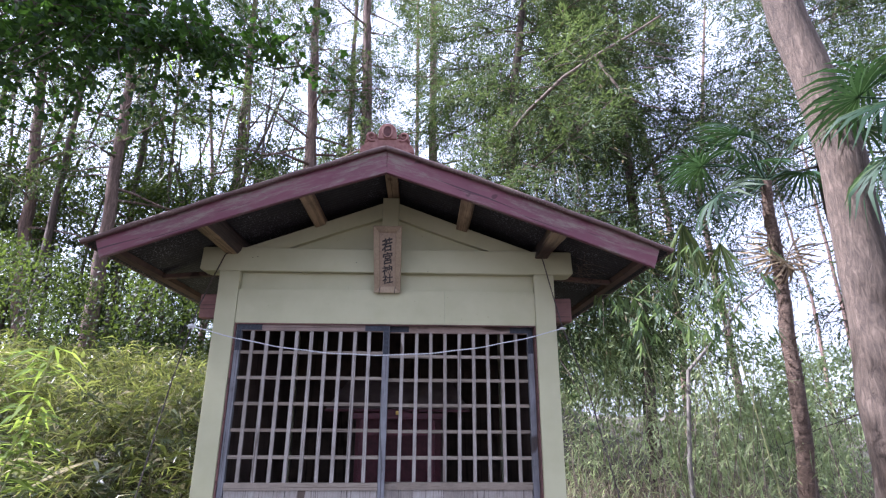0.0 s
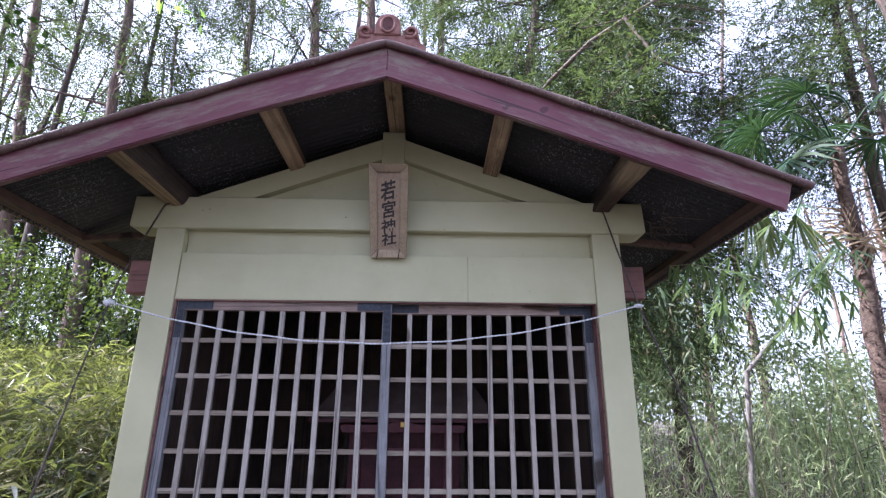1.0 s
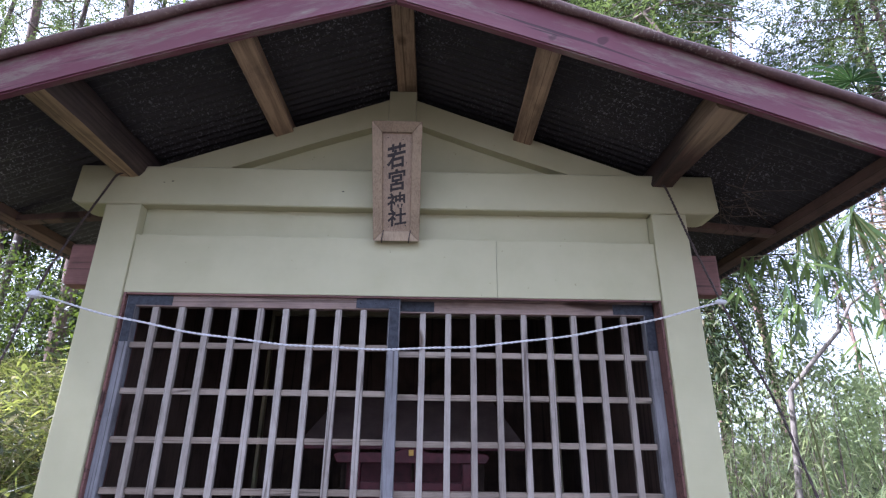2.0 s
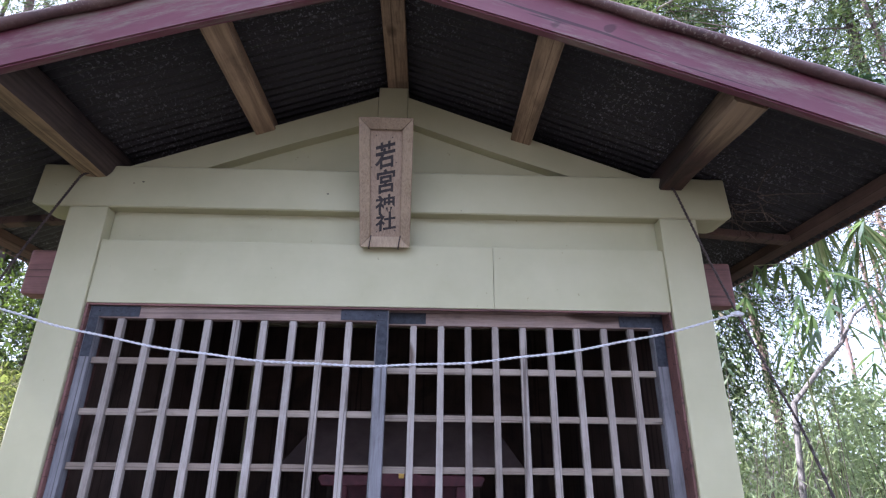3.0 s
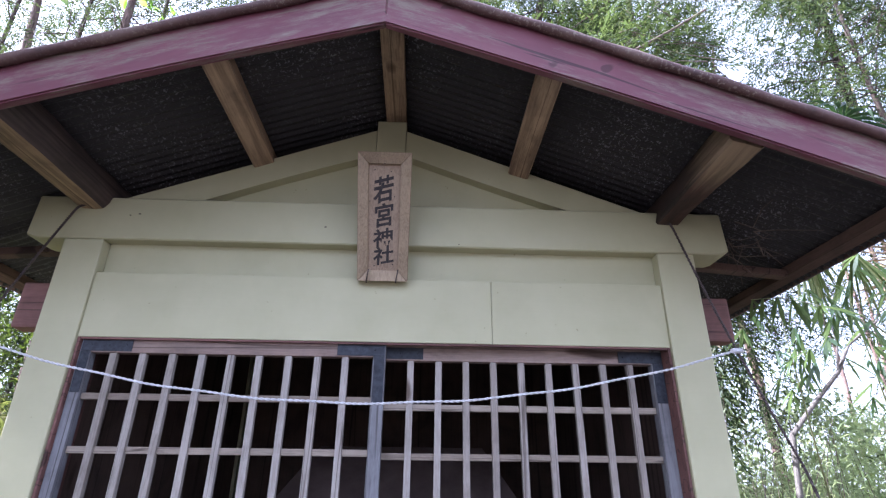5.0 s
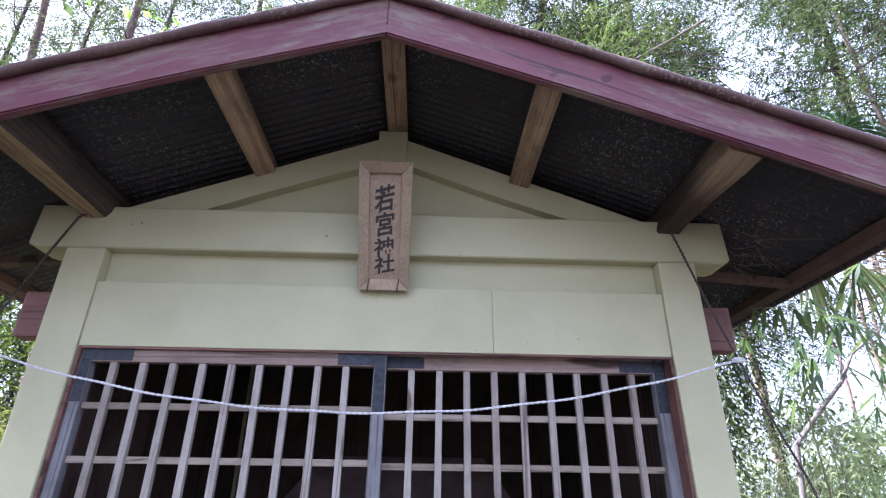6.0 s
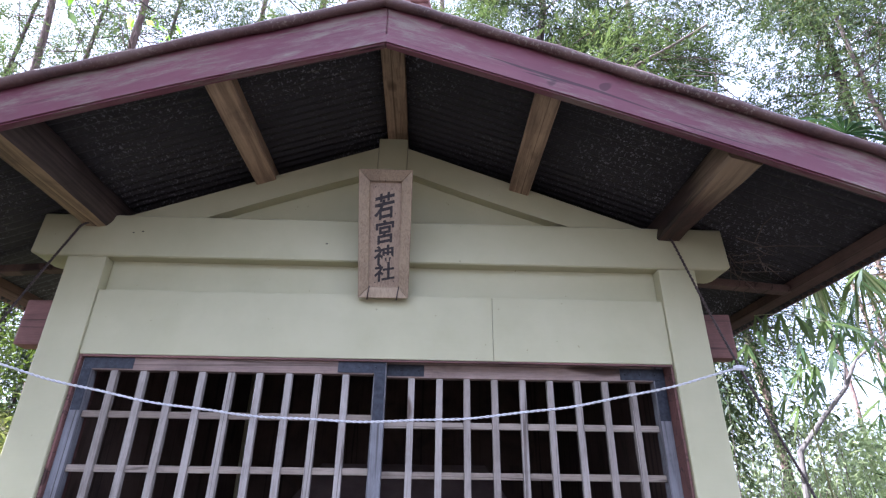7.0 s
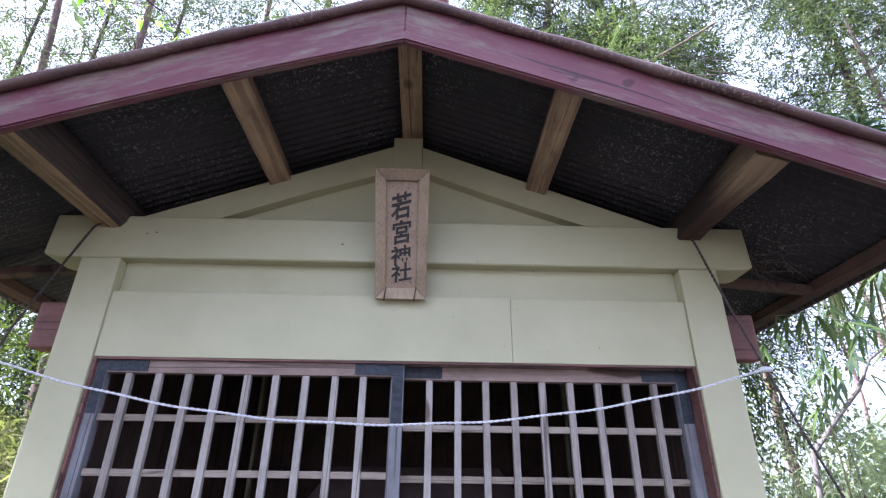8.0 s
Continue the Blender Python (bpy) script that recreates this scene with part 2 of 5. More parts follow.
M_PALEBARK = bark("pale_grey_bark", (0.075, 0.066, 0.058), (0.155, 0.140, 0.122), (0.24, 0.222, 0.20), 0.2, 40)
M_PALMBARK = bark("palm_fibre", (0.036, 0.023, 0.016), (0.095, 0.062, 0.043), (0.18, 0.125, 0.088), 1.6, 30)
L_HINOKI = leaf("cypress_sprays", [(0.0, (0.018, 0.036, 0.016)), (0.5, (0.040, 0.066, 0.028)), (0.84, (0.074, 0.098, 0.042)), (1.0, (0.14, 0.095, 0.055))], (0.145, 0.205, 0.06), 0.29, 0.55)
L_BROAD = leaf("evergreen_leaves", [(0.0, (0.007, 0.014, 0.009)), (0.6, (0.016, 0.029, 0.014)), (1.0, (0.056, 0.074, 0.028))], (0.20, 0.29, 0.04), 0.22, 0.60)
L_NEAR = leaf("maple_like_leaves", [(0.0, (0.009, 0.024, 0.012)), (0.75, (0.022, 0.048, 0.018)), (1.0, (0.07, 0.15, 0.026))], (0.11, 0.24, 0.025), 0.28, 0.5)
# sprig green brightened to stand in for sun from behind
L_SPRIG = leaf("backlit_sprig_leaves", [(0.0, (0.14, 0.29, 0.045)), (1.0, (0.20, 0.36, 0.06))], (0.52, 0.85, 0.10), 0.72, 0.45)
# tones spread wide: dry blades, plus sunlit blades and dark gaps as colour
L_SASA = leaf("bamboo_grass_leaves", [(0.0, (0.010, 0.018, 0.008)), (0.45, (0.036, 0.050, 0.020)), (0.72, (0.095, 0.108, 0.042)), (0.86, (0.22, 0.20, 0.09)), (0.94, (0.36, 0.30, 0.20)), (1.0, (0.48, 0.41, 0.31))], (0.38, 0.43, 0.095), 0.30, 0.34)
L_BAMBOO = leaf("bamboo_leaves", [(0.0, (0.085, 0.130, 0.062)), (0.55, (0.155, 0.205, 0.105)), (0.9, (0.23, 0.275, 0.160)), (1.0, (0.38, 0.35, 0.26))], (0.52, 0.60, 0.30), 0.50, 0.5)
# darker copy of the bamboo leaves, with shade put into the colour
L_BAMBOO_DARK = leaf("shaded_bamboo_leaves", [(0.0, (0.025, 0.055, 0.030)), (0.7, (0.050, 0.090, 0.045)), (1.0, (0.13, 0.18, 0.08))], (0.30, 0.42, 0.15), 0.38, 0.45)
L_SHOOT = leaf("young_bamboo_leaves", [(0.0, (0.10, 0.16, 0.035)), (1.0, (0.22, 0.28, 0.07))], (0.42, 0.55, 0.09), 0.4, 0.4)
# far leaves with the sun put into a paler green
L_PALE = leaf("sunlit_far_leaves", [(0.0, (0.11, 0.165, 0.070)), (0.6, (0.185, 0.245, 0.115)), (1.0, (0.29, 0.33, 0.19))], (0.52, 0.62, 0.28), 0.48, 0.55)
L_DRY = leaf("dry_grass", [(0.0, (0.20, 0.16, 0.11)), (1.0, (0.38, 0.33, 0.25))], (0.35, 0.28, 0.17), 0.25, 0.7)
L_PALM = leaf("fan_palm_leaves", [(0.0, (0.012, 0.034, 0.018)), (0.7, (0.024, 0.056, 0.027)), (1.0, (0.05, 0.08, 0.032))], (0.07, 0.14, 0.04), 0.20, 0.62)
# fan palm leaf again, lightened so that its colour carries sunlight
L_PALMPALE = leaf("sunlit_hanging_fans", [(0.0, (0.040, 0.064, 0.026)), (0.7, (0.070, 0.098, 0.040)), (1.0, (0.15, 0.14, 0.08))], (0.20, 0.27, 0.08), 0.4, 0.6)
L_PALMDRY = leaf("dead_palm_leaves", [(0.0, (0.24, 0.17, 0.11)), (1.0, (0.42, 0.33, 0.23))], (0.35, 0.26, 0.15), 0.25, 0.7)
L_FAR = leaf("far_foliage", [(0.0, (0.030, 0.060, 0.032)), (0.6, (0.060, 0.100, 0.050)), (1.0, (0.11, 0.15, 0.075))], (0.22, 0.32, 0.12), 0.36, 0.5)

# ---- building helpers ----


def thing(name, base, label, category, group="", kind=""):
    ob = new(name)
    ob.location = base
    return tagged(ob, label, category, group, kind)


def link_mesh(name, me, mat, parent=None, label="", m=None):
    ob = new(name, me)
    if mat and not me.materials:
        me.materials.append(mat)
    if m is not None:
        ob.matrix_basis = m
    if parent:
        ob.parent = parent
        if parent.type == "EMPTY":
            ob.matrix_parent_inverse = Matrix.Translation(-Vector(parent.location))
    if label:
        ob["label"] = label
    return ob


def part(name, bm, mat, parent, label="", smooth=False):
    me = bpy.data.meshes.new(name)
    bmesh.ops.recalc_face_normals(bm, faces=bm.faces[:])
    bm.to_mesh(me)
    bm.free()
    if smooth:
        me.polygons.foreach_set("use_smooth", [True] * len(me.polygons))
    return link_mesh(name, me, mat, parent, label)


def box(x0, x1, y0, y1, z0, z1, bevel=0.003, wobble=0.0, bm=None):
    own = bmesh.new()
    bmesh.ops.create_cube(own, size=1, matrix=Matrix.LocRotScale(((x0 + x1) / 2, (y0 + y1) / 2, (z0 + z1) / 2), None, (x1 - x0, y1 - y0, z1 - z0)))
    if wobble:
        for v in own.verts:
            v.co += Vector((random.uniform(-1, 1), random.uniform(-1, 1), random.uniform(-1, 1))) * wobble
    if bevel:
        bmesh.ops.bevel(own, geom=own.edges[:], offset=bevel, segments=2, affect="EDGES", profile=0.6)
    if bm is None:
        return own
    me = bpy.data.meshes.new("t")
    own.to_mesh(me)
    own.free()
    bm.from_mesh(me)
    bpy.data.meshes.remove(me)
    return bm


def prism(poly, y0, y1, bevel=0.0):
    """A polygon in x and z, drawn out along y."""
    bm = bmesh.new()
    a = [bm.verts.new((x, y0, z)) for x, z in poly]
    b = [bm.verts.new((x, y1, z)) for x, z in poly]
    bm.faces.new(a)
    bm.faces.new(b[::-1])
    for i in range(len(poly)):
        j = (i + 1) % len(poly)
        bm.faces.new((a[i], a[j], b[j], b[i]))
    if bevel:
        bmesh.ops.bevel(bm, geom=bm.edges[:], offset=bevel, segments=1, affect="EDGES")
    return bm


def tube_arrays(points, radii, sides=8, rough=0.0, rng=None):
    p = np.array(points, float)
    r = np.array(radii, float)
    t = np.gradient(p, axis=0)
    t /= np.linalg.norm(t, axis=1)[:, None] + 1e-9
    ref = np.array((0.0, 1.0, 0.13)) if abs(t[0] @ np.array((0, 0, 1.0))) > 0.6 else np.array((0, 0.13, 1.0))
    u = np.cross(t, ref)
    u /= np.linalg.norm(u, axis=1)[:, None] + 1e-9
    w = np.cross(t, u)
    a = np.arange(sides) * 2 * np.pi / sides
    rr = r[:, None] * np.ones(sides)
    if rough:
        rr = rr * (1 + rng.normal(0, rough, rr.shape))
    v = p[:, None] + rr[..., None] * (np.cos(a)[None, :, None] * u[:, None] + np.sin(a)[None, :, None] * w[:, None])
    n = len(p)
    i, j = np.meshgrid(np.arange(n - 1), np.arange(sides), indexing="ij")
    k = (j + 1) % sides
    f = np.stack([i * sides + j, i * sides + k, (i + 1) * sides + k, (i + 1) * sides + j], -1).reshape(-1, 4)
    return v.reshape(-1, 3), f


def array_mesh(name, chunks, smooth=False):
    """One mesh of quads from several (vertices, faces) arrays."""
    vs, fs, o = [], [], 0
    for v, f in chunks:
        vs.append(v)
        fs.append(f + o)
        o += len(v)
    v, f = np.concatenate(vs), np.concatenate(fs)
    me = bpy.data.meshes.new(name)
    me.vertices.add(len(v))
    me.vertices.foreach_set("co", v.astype(np.float32).ravel())
    me.loops.add(len(f) * 4)
    me.loops.foreach_set("vertex_index", f.astype(np.int32).ravel())
    me.polygons.add(len(f))
    me.polygons.foreach_set("loop_start", np.arange(0, len(f) * 4, 4, dtype=np.int32))
    me.polygons.foreach_set("loop_total", np.full(len(f), 4, dtype=np.int32))
    me.update(calc_edges=True)
    if smooth:
        me.polygons.foreach_set("use_smooth", np.ones(len(f), dtype=bool))
    return me


def unit(v):
    return v / (np.linalg.norm(v, axis=-1, keepdims=True) + 1e-9)


def leaf_quads(p, d, n, length, width, belly=0.42):
    s = unit(np.cross(d, n))
    length, width = np.broadcast_to(length, len(p))[:, None], np.broadcast_to(width, len(p))[:, None]
    lift = unit(np.cross(s, d)) * width * 0.18
    v = np.stack([p, p + d * length * belly + s * width / 2 + lift, p + d * length, p + d * length * belly - s * width / 2 + lift], 1)
    f = np.arange(len(p) * 4).reshape(-1, 4)
    return v.reshape(-1, 3), f


def blades(p, d, length, width, droop, rng):
    """Long leaves of two pieces that bend over towards the tip."""
    n = len(p)
    length, width, droop = (np.broadcast_to(a, n)[:, None] for a in (length, width, droop))
    s = unit(np.cross(d, np.array((0, 0, 1.0))) + rng.normal(0, 0.25, (n, 3)))
    m = p + d * length * 0.5 - np.array((0, 0, 1.0)) * length * droop * 0.16
    e = p + d * length - np.array((0, 0, 1.0)) * length * droop * 0.62
    v = np.stack([p + s * width * 0.25, p - s * width * 0.25, m - s * width / 2, m + s * width / 2, e - s * width * 0.04, e + s * width * 0.04], 1)
    o = np.arange(n)[:, None] * 6
    f = np.concatenate([o + np.array((0, 1, 2, 3)), o + np.array((3, 2, 4, 5))])
    return v.reshape(-1, 3), f


def sprays(o, d, count, length, leaf_length, leaf_width, rng, spread=0.75, droop=0.45):
    """Flat twigs with leaflets to both sides."""
    n = len(o)
    side = unit(np.cross(d, np.array((0, 0, 1.0))) + rng.normal(0, 0.35, (n, 3)))
    up = unit(np.cross(side, d))
    size = rng.uniform(0.6, 1.35, n)
    out = []
    for i in range(count):
        f = (i + 0.4) / count
        base = o + d * (length * size * f)[:, None] - np.array((0, 0, 1.0)) * (length * size * droop * f * f)[:, None]
        way = unit(d * (0.55 + 0.4 * f) + side * (spread * (1 if i % 2 else -1) * (1.05 - 0.7 * f)) + rng.normal(0, 0.22, (n, 3)) - np.array((0, 0, 0.25)))
        out.append(leaf_quads(base, way, up + rng.normal(0, 0.3, (n, 3)), leaf_length * size * rng.uniform(0.7, 1.3, n), leaf_width * size))
    return out


def ball(rng, n):
    return unit(rng.normal(0, 1, (n, 3)))


def smooth01(a):
    a = min(1.0, max(0.0, a))
    return a * a * (3 - 2 * a)


def gz(x, y):
    """Height of the ground: level round the shrine, a bank that climbs behind it on one side."""
    left = smooth01((-x - 1.0) / 1.3)
    bank = left * 3.6 * (1 - math.exp(-max(0.0, y + 0.5) * 0.42 / 3.6)) + 0.06 * max(0.0, -x - 2.0) * left
    back = (0.10 * max(0.0, y - 2.4) + 0.22 * max(0.0, y - 8.0) * (1 + 0.5 * noise.noise((x * 0.21, y * 0.13, 5)))) * (1 - left)
    back *= 1 - 0.75 * smooth01((x - 3.5) / 4.0)
    back = min(back, 3.6 + 0.8 * noise.noise((x * 0.17, y * 0.1, 9)))
    far = math.hypot(x, y)
    h = bank + back
    if far > 25:
        h *= max(0.0, 1 - (far - 25) / 60)
    return h + 0.05 * noise.noise((x * 0.7, y * 0.7, 0)) * smooth01((abs(x) + abs(y) - 2.2) / 2)


def gz_array(x, y):
    return np.array([gz(a, b) for a, b in zip(x, y)])

# ---- ground ----


def build_ground():
    s = np.linspace(-1, 1, 121)
    a = np.sinh(s * 5.2) / np.sinh(5.2) * 400
    X, Y = np.meshgrid(a, a + 1.0, indexing="ij")
    Z = gz_array(X.ravel(), Y.ravel())
    v = np.stack([X.ravel(), Y.ravel(), Z], 1)
    i, j = np.meshgrid(np.arange(120), np.arange(120), indexing="ij")
    f = np.stack([i * 121 + j, (i + 1) * 121 + j, (i + 1) * 121 + j + 1, i * 121 + j + 1], -1).reshape(-1, 4)
    tagged(link_mesh("ground", array_mesh("ground", [(v, f)], True), M_SOIL), "bare packed earth ground with dry leaf litter", "ground", kind="structure")


build_ground()

# ---- the shrine ----
FLOOR, BACK = 0.42, 1.75


def roof_z(x):
    """The underside of the roof, slightly bowed."""
    return 2.992 - 0.345 * abs(x) - 0.02 * x * x


def barge_low(x):
    return 2.866 - 0.333 * abs(x) - 0.021 * x * x


shrine = thing("wooden_shrine", (0, 0.8, 0), "small cream-painted wooden shrine hall with faded red gable boards", "shrine")

part("foundation", box(-1.06, 1.06, -0.08, BACK + 0.08, -0.1, 0.20, 0.015), M_STONE, shrine, "weathered concrete plinth")
for sx in (-1, 1):
    for y0 in (0.0, BACK - 0.118):
        part("post", box(*sorted((sx * 0.862, sx * 0.980)), y0, y0 + 0.118, 0.20, 2.452, 0.004, 0.001), M_CREAM, shrine)
    part("jamb", box(*sorted((sx * 0.8605, sx * 0.853)), 0.010, 0.117, FLOOR + 0.06, 2.16, 0.001), M_BRICKRED, shrine, "red painted door jamb")
    part("side_wall", box(*sorted((sx * 0.905, sx * 0.935)), 0.119, BACK - 0.119, 0.201, 2.66, 0.002), M_CREAM, shrine)
part("back_wall", box(-0.861, 0.861, BACK - 0.06, BACK - 0.03, 0.201, 2.75, 0.002), M_CREAM, shrine)
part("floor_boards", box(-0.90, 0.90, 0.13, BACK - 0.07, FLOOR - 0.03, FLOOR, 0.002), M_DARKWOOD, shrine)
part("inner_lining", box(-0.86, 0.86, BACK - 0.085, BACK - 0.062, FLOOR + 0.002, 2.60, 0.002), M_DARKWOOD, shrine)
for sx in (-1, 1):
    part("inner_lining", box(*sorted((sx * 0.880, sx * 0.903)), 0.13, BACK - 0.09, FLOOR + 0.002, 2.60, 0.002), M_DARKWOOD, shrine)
part("sill", box(-0.861, 0.861, 0.004, 0.115, FLOOR - 0.05, FLOOR + 0.055, 0.004), M_DOOR_X, shrine)

# head beam with its two ends past the posts
part("head_beam", prism([(-1.098, 2.462), (-1.070, 2.453), (1.070, 2.453), (1.098, 2.462), (1.092, 2.597), (-1.092, 2.597)], -0.003, 0.118, 0.004), M_CREAM, shrine)
part("rear_beam", prism([(-1.10, 2.453), (1.10, 2.453), (1.10, 2.597), (-1.10, 2.597)], BACK - 0.118, BACK, 0.004), M_CREAM, shrine)
for sx in (-1, 1):
    part("tie_end", box(*sorted((sx * 0.981, sx * 1.088)), 0.045, 0.105, 2.182, 2.322, 0.008, 0.002), M_BRICKRED, shrine, "dull red painted beam end")
    part("wall_plate", box(*sorted((sx * 0.885, sx * 0.960)), 0.120, BACK - 0.12, 2.46, 2.584, 0.003), M_OLD_Y, shrine)

# boards over the doors
part("lintel_board", box(-0.8612, 0.330, 0.008, 0.034, 2.150, 2.347, 0.002), M_CREAM, shrine)
part("lintel_board", box(0.3308, 0.8612, 0.0084, 0.034, 2.150, 2.3465, 0.002), M_CREAM, shrine)
part("lintel_edge", box(-0.852, 0.852, 0.010, 0.020, 2.1435, 2.1495, 0.001), M_BRICKRED, shrine)
part("upper_panel", box(-0.861, 0.861, 0.040, 0.060, 2.335, 2.470, 0.001), M_CREAM, shrine)
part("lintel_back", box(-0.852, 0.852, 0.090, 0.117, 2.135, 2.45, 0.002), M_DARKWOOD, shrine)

# gable
part("gable_board", prism([(-0.90, 2.596), (0.90, 2.596), (0.90, 2.602), (0.0, 2.93), (-0.90, 2.602)], 0.056, 0.076), M_CREAM, shrine)
part("king_post", box(-0.050, 0.050, 0.012, 0.080, 2.598, 2.937, 0.003), M_CREAM, shrine)
for sx in (-1, 1):
    poly = [(0.0512, 2.800)]
    for i in range(1, 9):
        x = 0.0512 + (0.606 - 0.0512) * i / 8
        poly.append((x, 2.800 - (2.800 - 2.600) * (i / 8) - 0.005 * math.sin(math.pi * i / 8) * sx))
    poly += [(0.850, 2.600), (0.0512, 2.900)]
    part("gable_rafter", prism([(sx * x, z) for x, z in poly], 0.016, 0.0555), M_CREAM, shrine)

# roof timbers
FRONT = -0.4835          # rear face of the barge boards
ridge = box(-0.038, 0.046, FRONT + 0.001, BACK + 0.40, 2.938, 2.980, 0.004)
for v in ridge.verts:
    if v.co.y < 0:
        v.co.x = v.co.x * 0.80 + 0.013
part("ridge_beam", ridge, M_OLD_Y, shrine)
# purlins laid square to the slope
for sx, xi, zi, xo, zo in ((-1, 0.388, 2.757, 0.451, 2.733), (1, 0.400, 2.740, 0.466, 2.719)):
    bm = prism([(sx * xi, zi), (sx * xo, zo), (sx * (xo + 0.030), roof_z(xo + 0.030) - 0.009), (sx * (xi + 0.024), roof_z(xi + 0.024) - 0.009)], FRONT + 0.001, BACK + 0.40, 0.004)
    part("purlin", bm, M_OLD_Y, shrine)


def log_purlin(sx):
    """A roughly hewn log: a flat tan underside and a rounded, dark inner side on one, two flat sides on the other."""
    if sx < 0:
        poly = [(0.968, 2.562), (0.950, 2.554), (0.910, 2.553), (0.888, 2.556), (0.872, 2.574), (0.864, 2.598), (0.862, 2.625), (0.870, 2.655), (0.884, roof_z(0.884) - 0.009), (0.985, roof_z(0.985) - 0.009), (0.984, 2.600)]
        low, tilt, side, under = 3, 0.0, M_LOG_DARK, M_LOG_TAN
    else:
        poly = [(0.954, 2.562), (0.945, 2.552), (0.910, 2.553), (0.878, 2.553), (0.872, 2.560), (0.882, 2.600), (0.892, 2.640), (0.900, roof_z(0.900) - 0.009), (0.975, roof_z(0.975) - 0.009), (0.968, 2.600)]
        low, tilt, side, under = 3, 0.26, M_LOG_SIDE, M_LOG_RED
    rng = np.random.default_rng(5 if sx < 0 else 6)
    ys = np.linspace(FRONT + 0.001 if sx < 0 else FRONT + 0.020, BACK + 0.40, 36)
    n = len(poly)
    rows = []
    for y in ys:
        lean = tilt * smooth01((-0.05 - y) / 0.4)
        rows.append([(sx * (x + 0.003 * math.sin(y * 9.1 + k * 0.4)) + rng.normal(0, 0.0008), y, z - (lean * (x - 0.88) if z < 2.61 else 0) + rng.normal(0, 0.0007)) for k, (x, z) in enumerate(poly)])
    v = np.array(rows).reshape(-1, 3)
    i, j = np.meshgrid(np.arange(len(ys) - 1), np.arange(n), indexing="ij")
    k = (j + 1) % n
    f = np.stack([i * n + j, i * n + k, (i + 1) * n + k, (i + 1) * n + j], -1).reshape(-1, 4)
    c = np.arange(1, n // 2)[:, None]
    cap = np.concatenate([c - 1, c, n - 1 - c, n - c], 1)
    cap[0, 3] = n - 1
    me = array_mesh("log_purlin", [(v, np.concatenate([f, cap]))], False)
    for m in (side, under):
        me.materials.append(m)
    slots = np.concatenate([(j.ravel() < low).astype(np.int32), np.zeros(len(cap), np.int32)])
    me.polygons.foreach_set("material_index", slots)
    soft = (j.ravel() >= low + 1) & (j.ravel() < n - 3) & (sx < 0)
    me.polygons.foreach_set("use_smooth", np.concatenate([soft, np.zeros(len(cap), bool)]))
    link_mesh("log_purlin", me, None, shrine, "thick weathered log purlin with a hewn underside")


log_purlin(-1)
log_purlin(1)
for sx in (-1, 1):
    part("eave_batten", prism([(sx * 1.368, roof_z(1.368) - 0.043), (sx * 1.400, roof_z(1.400) - 0.043), (sx * 1.400, roof_z(1.400) - 0.009), (sx * 1.368, roof_z(1.368) - 0.009)], FRONT + 0.001, BACK + 0.40, 0.002), M_EAVE, shrine)
    part("eave_strut", prism([(sx * 0.99, 2.462), (sx * 1.366, 2.432), (sx * 1.366, 2.458), (sx * 0.99, 2.490)], 0.121, 0.160, 0.003), M_EAVE, shrine)
    part("eave_strut", prism([(sx * 0.99, 2.462), (sx * 1.366, 2.432), (sx * 1.366, 2.458), (sx * 0.99, 2.490)], 1.30, 1.34, 0.003), M_EAVE, shrine)

Y_FRONT, Y_REAR, EAVE = -0.512, BACK + 0.42, 1.462


def corrugated(sx, lift, name, mat, label, eave, front):
    ny, nx = int((Y_REAR - front) / 0.032 * 8), 14
    ys, xs = np.linspace(front, Y_REAR, ny + 1), np.linspace(0.0, eave, nx + 1)
    X, Y = np.meshgrid(xs, ys, indexing="ij")
    Z = 2.992 - 0.345 * X - 0.02 * X * X + lift + 0.0058 * np.cos(Y / 0.032 * 2 * np.pi)
    v = np.stack([sx * X.ravel(), Y.ravel(), Z.ravel()], 1)
    i, j = np.meshgrid(np.arange(nx), np.arange(ny), indexing="ij")
    n = ny + 1
    f = np.stack([i * n + j, (i + 1) * n + j, (i + 1) * n + j + 1, i * n + j + 1], -1).reshape(-1, 4)
    return link_mesh(name, array_mesh(name, [(v, f)], True), mat, shrine, label)


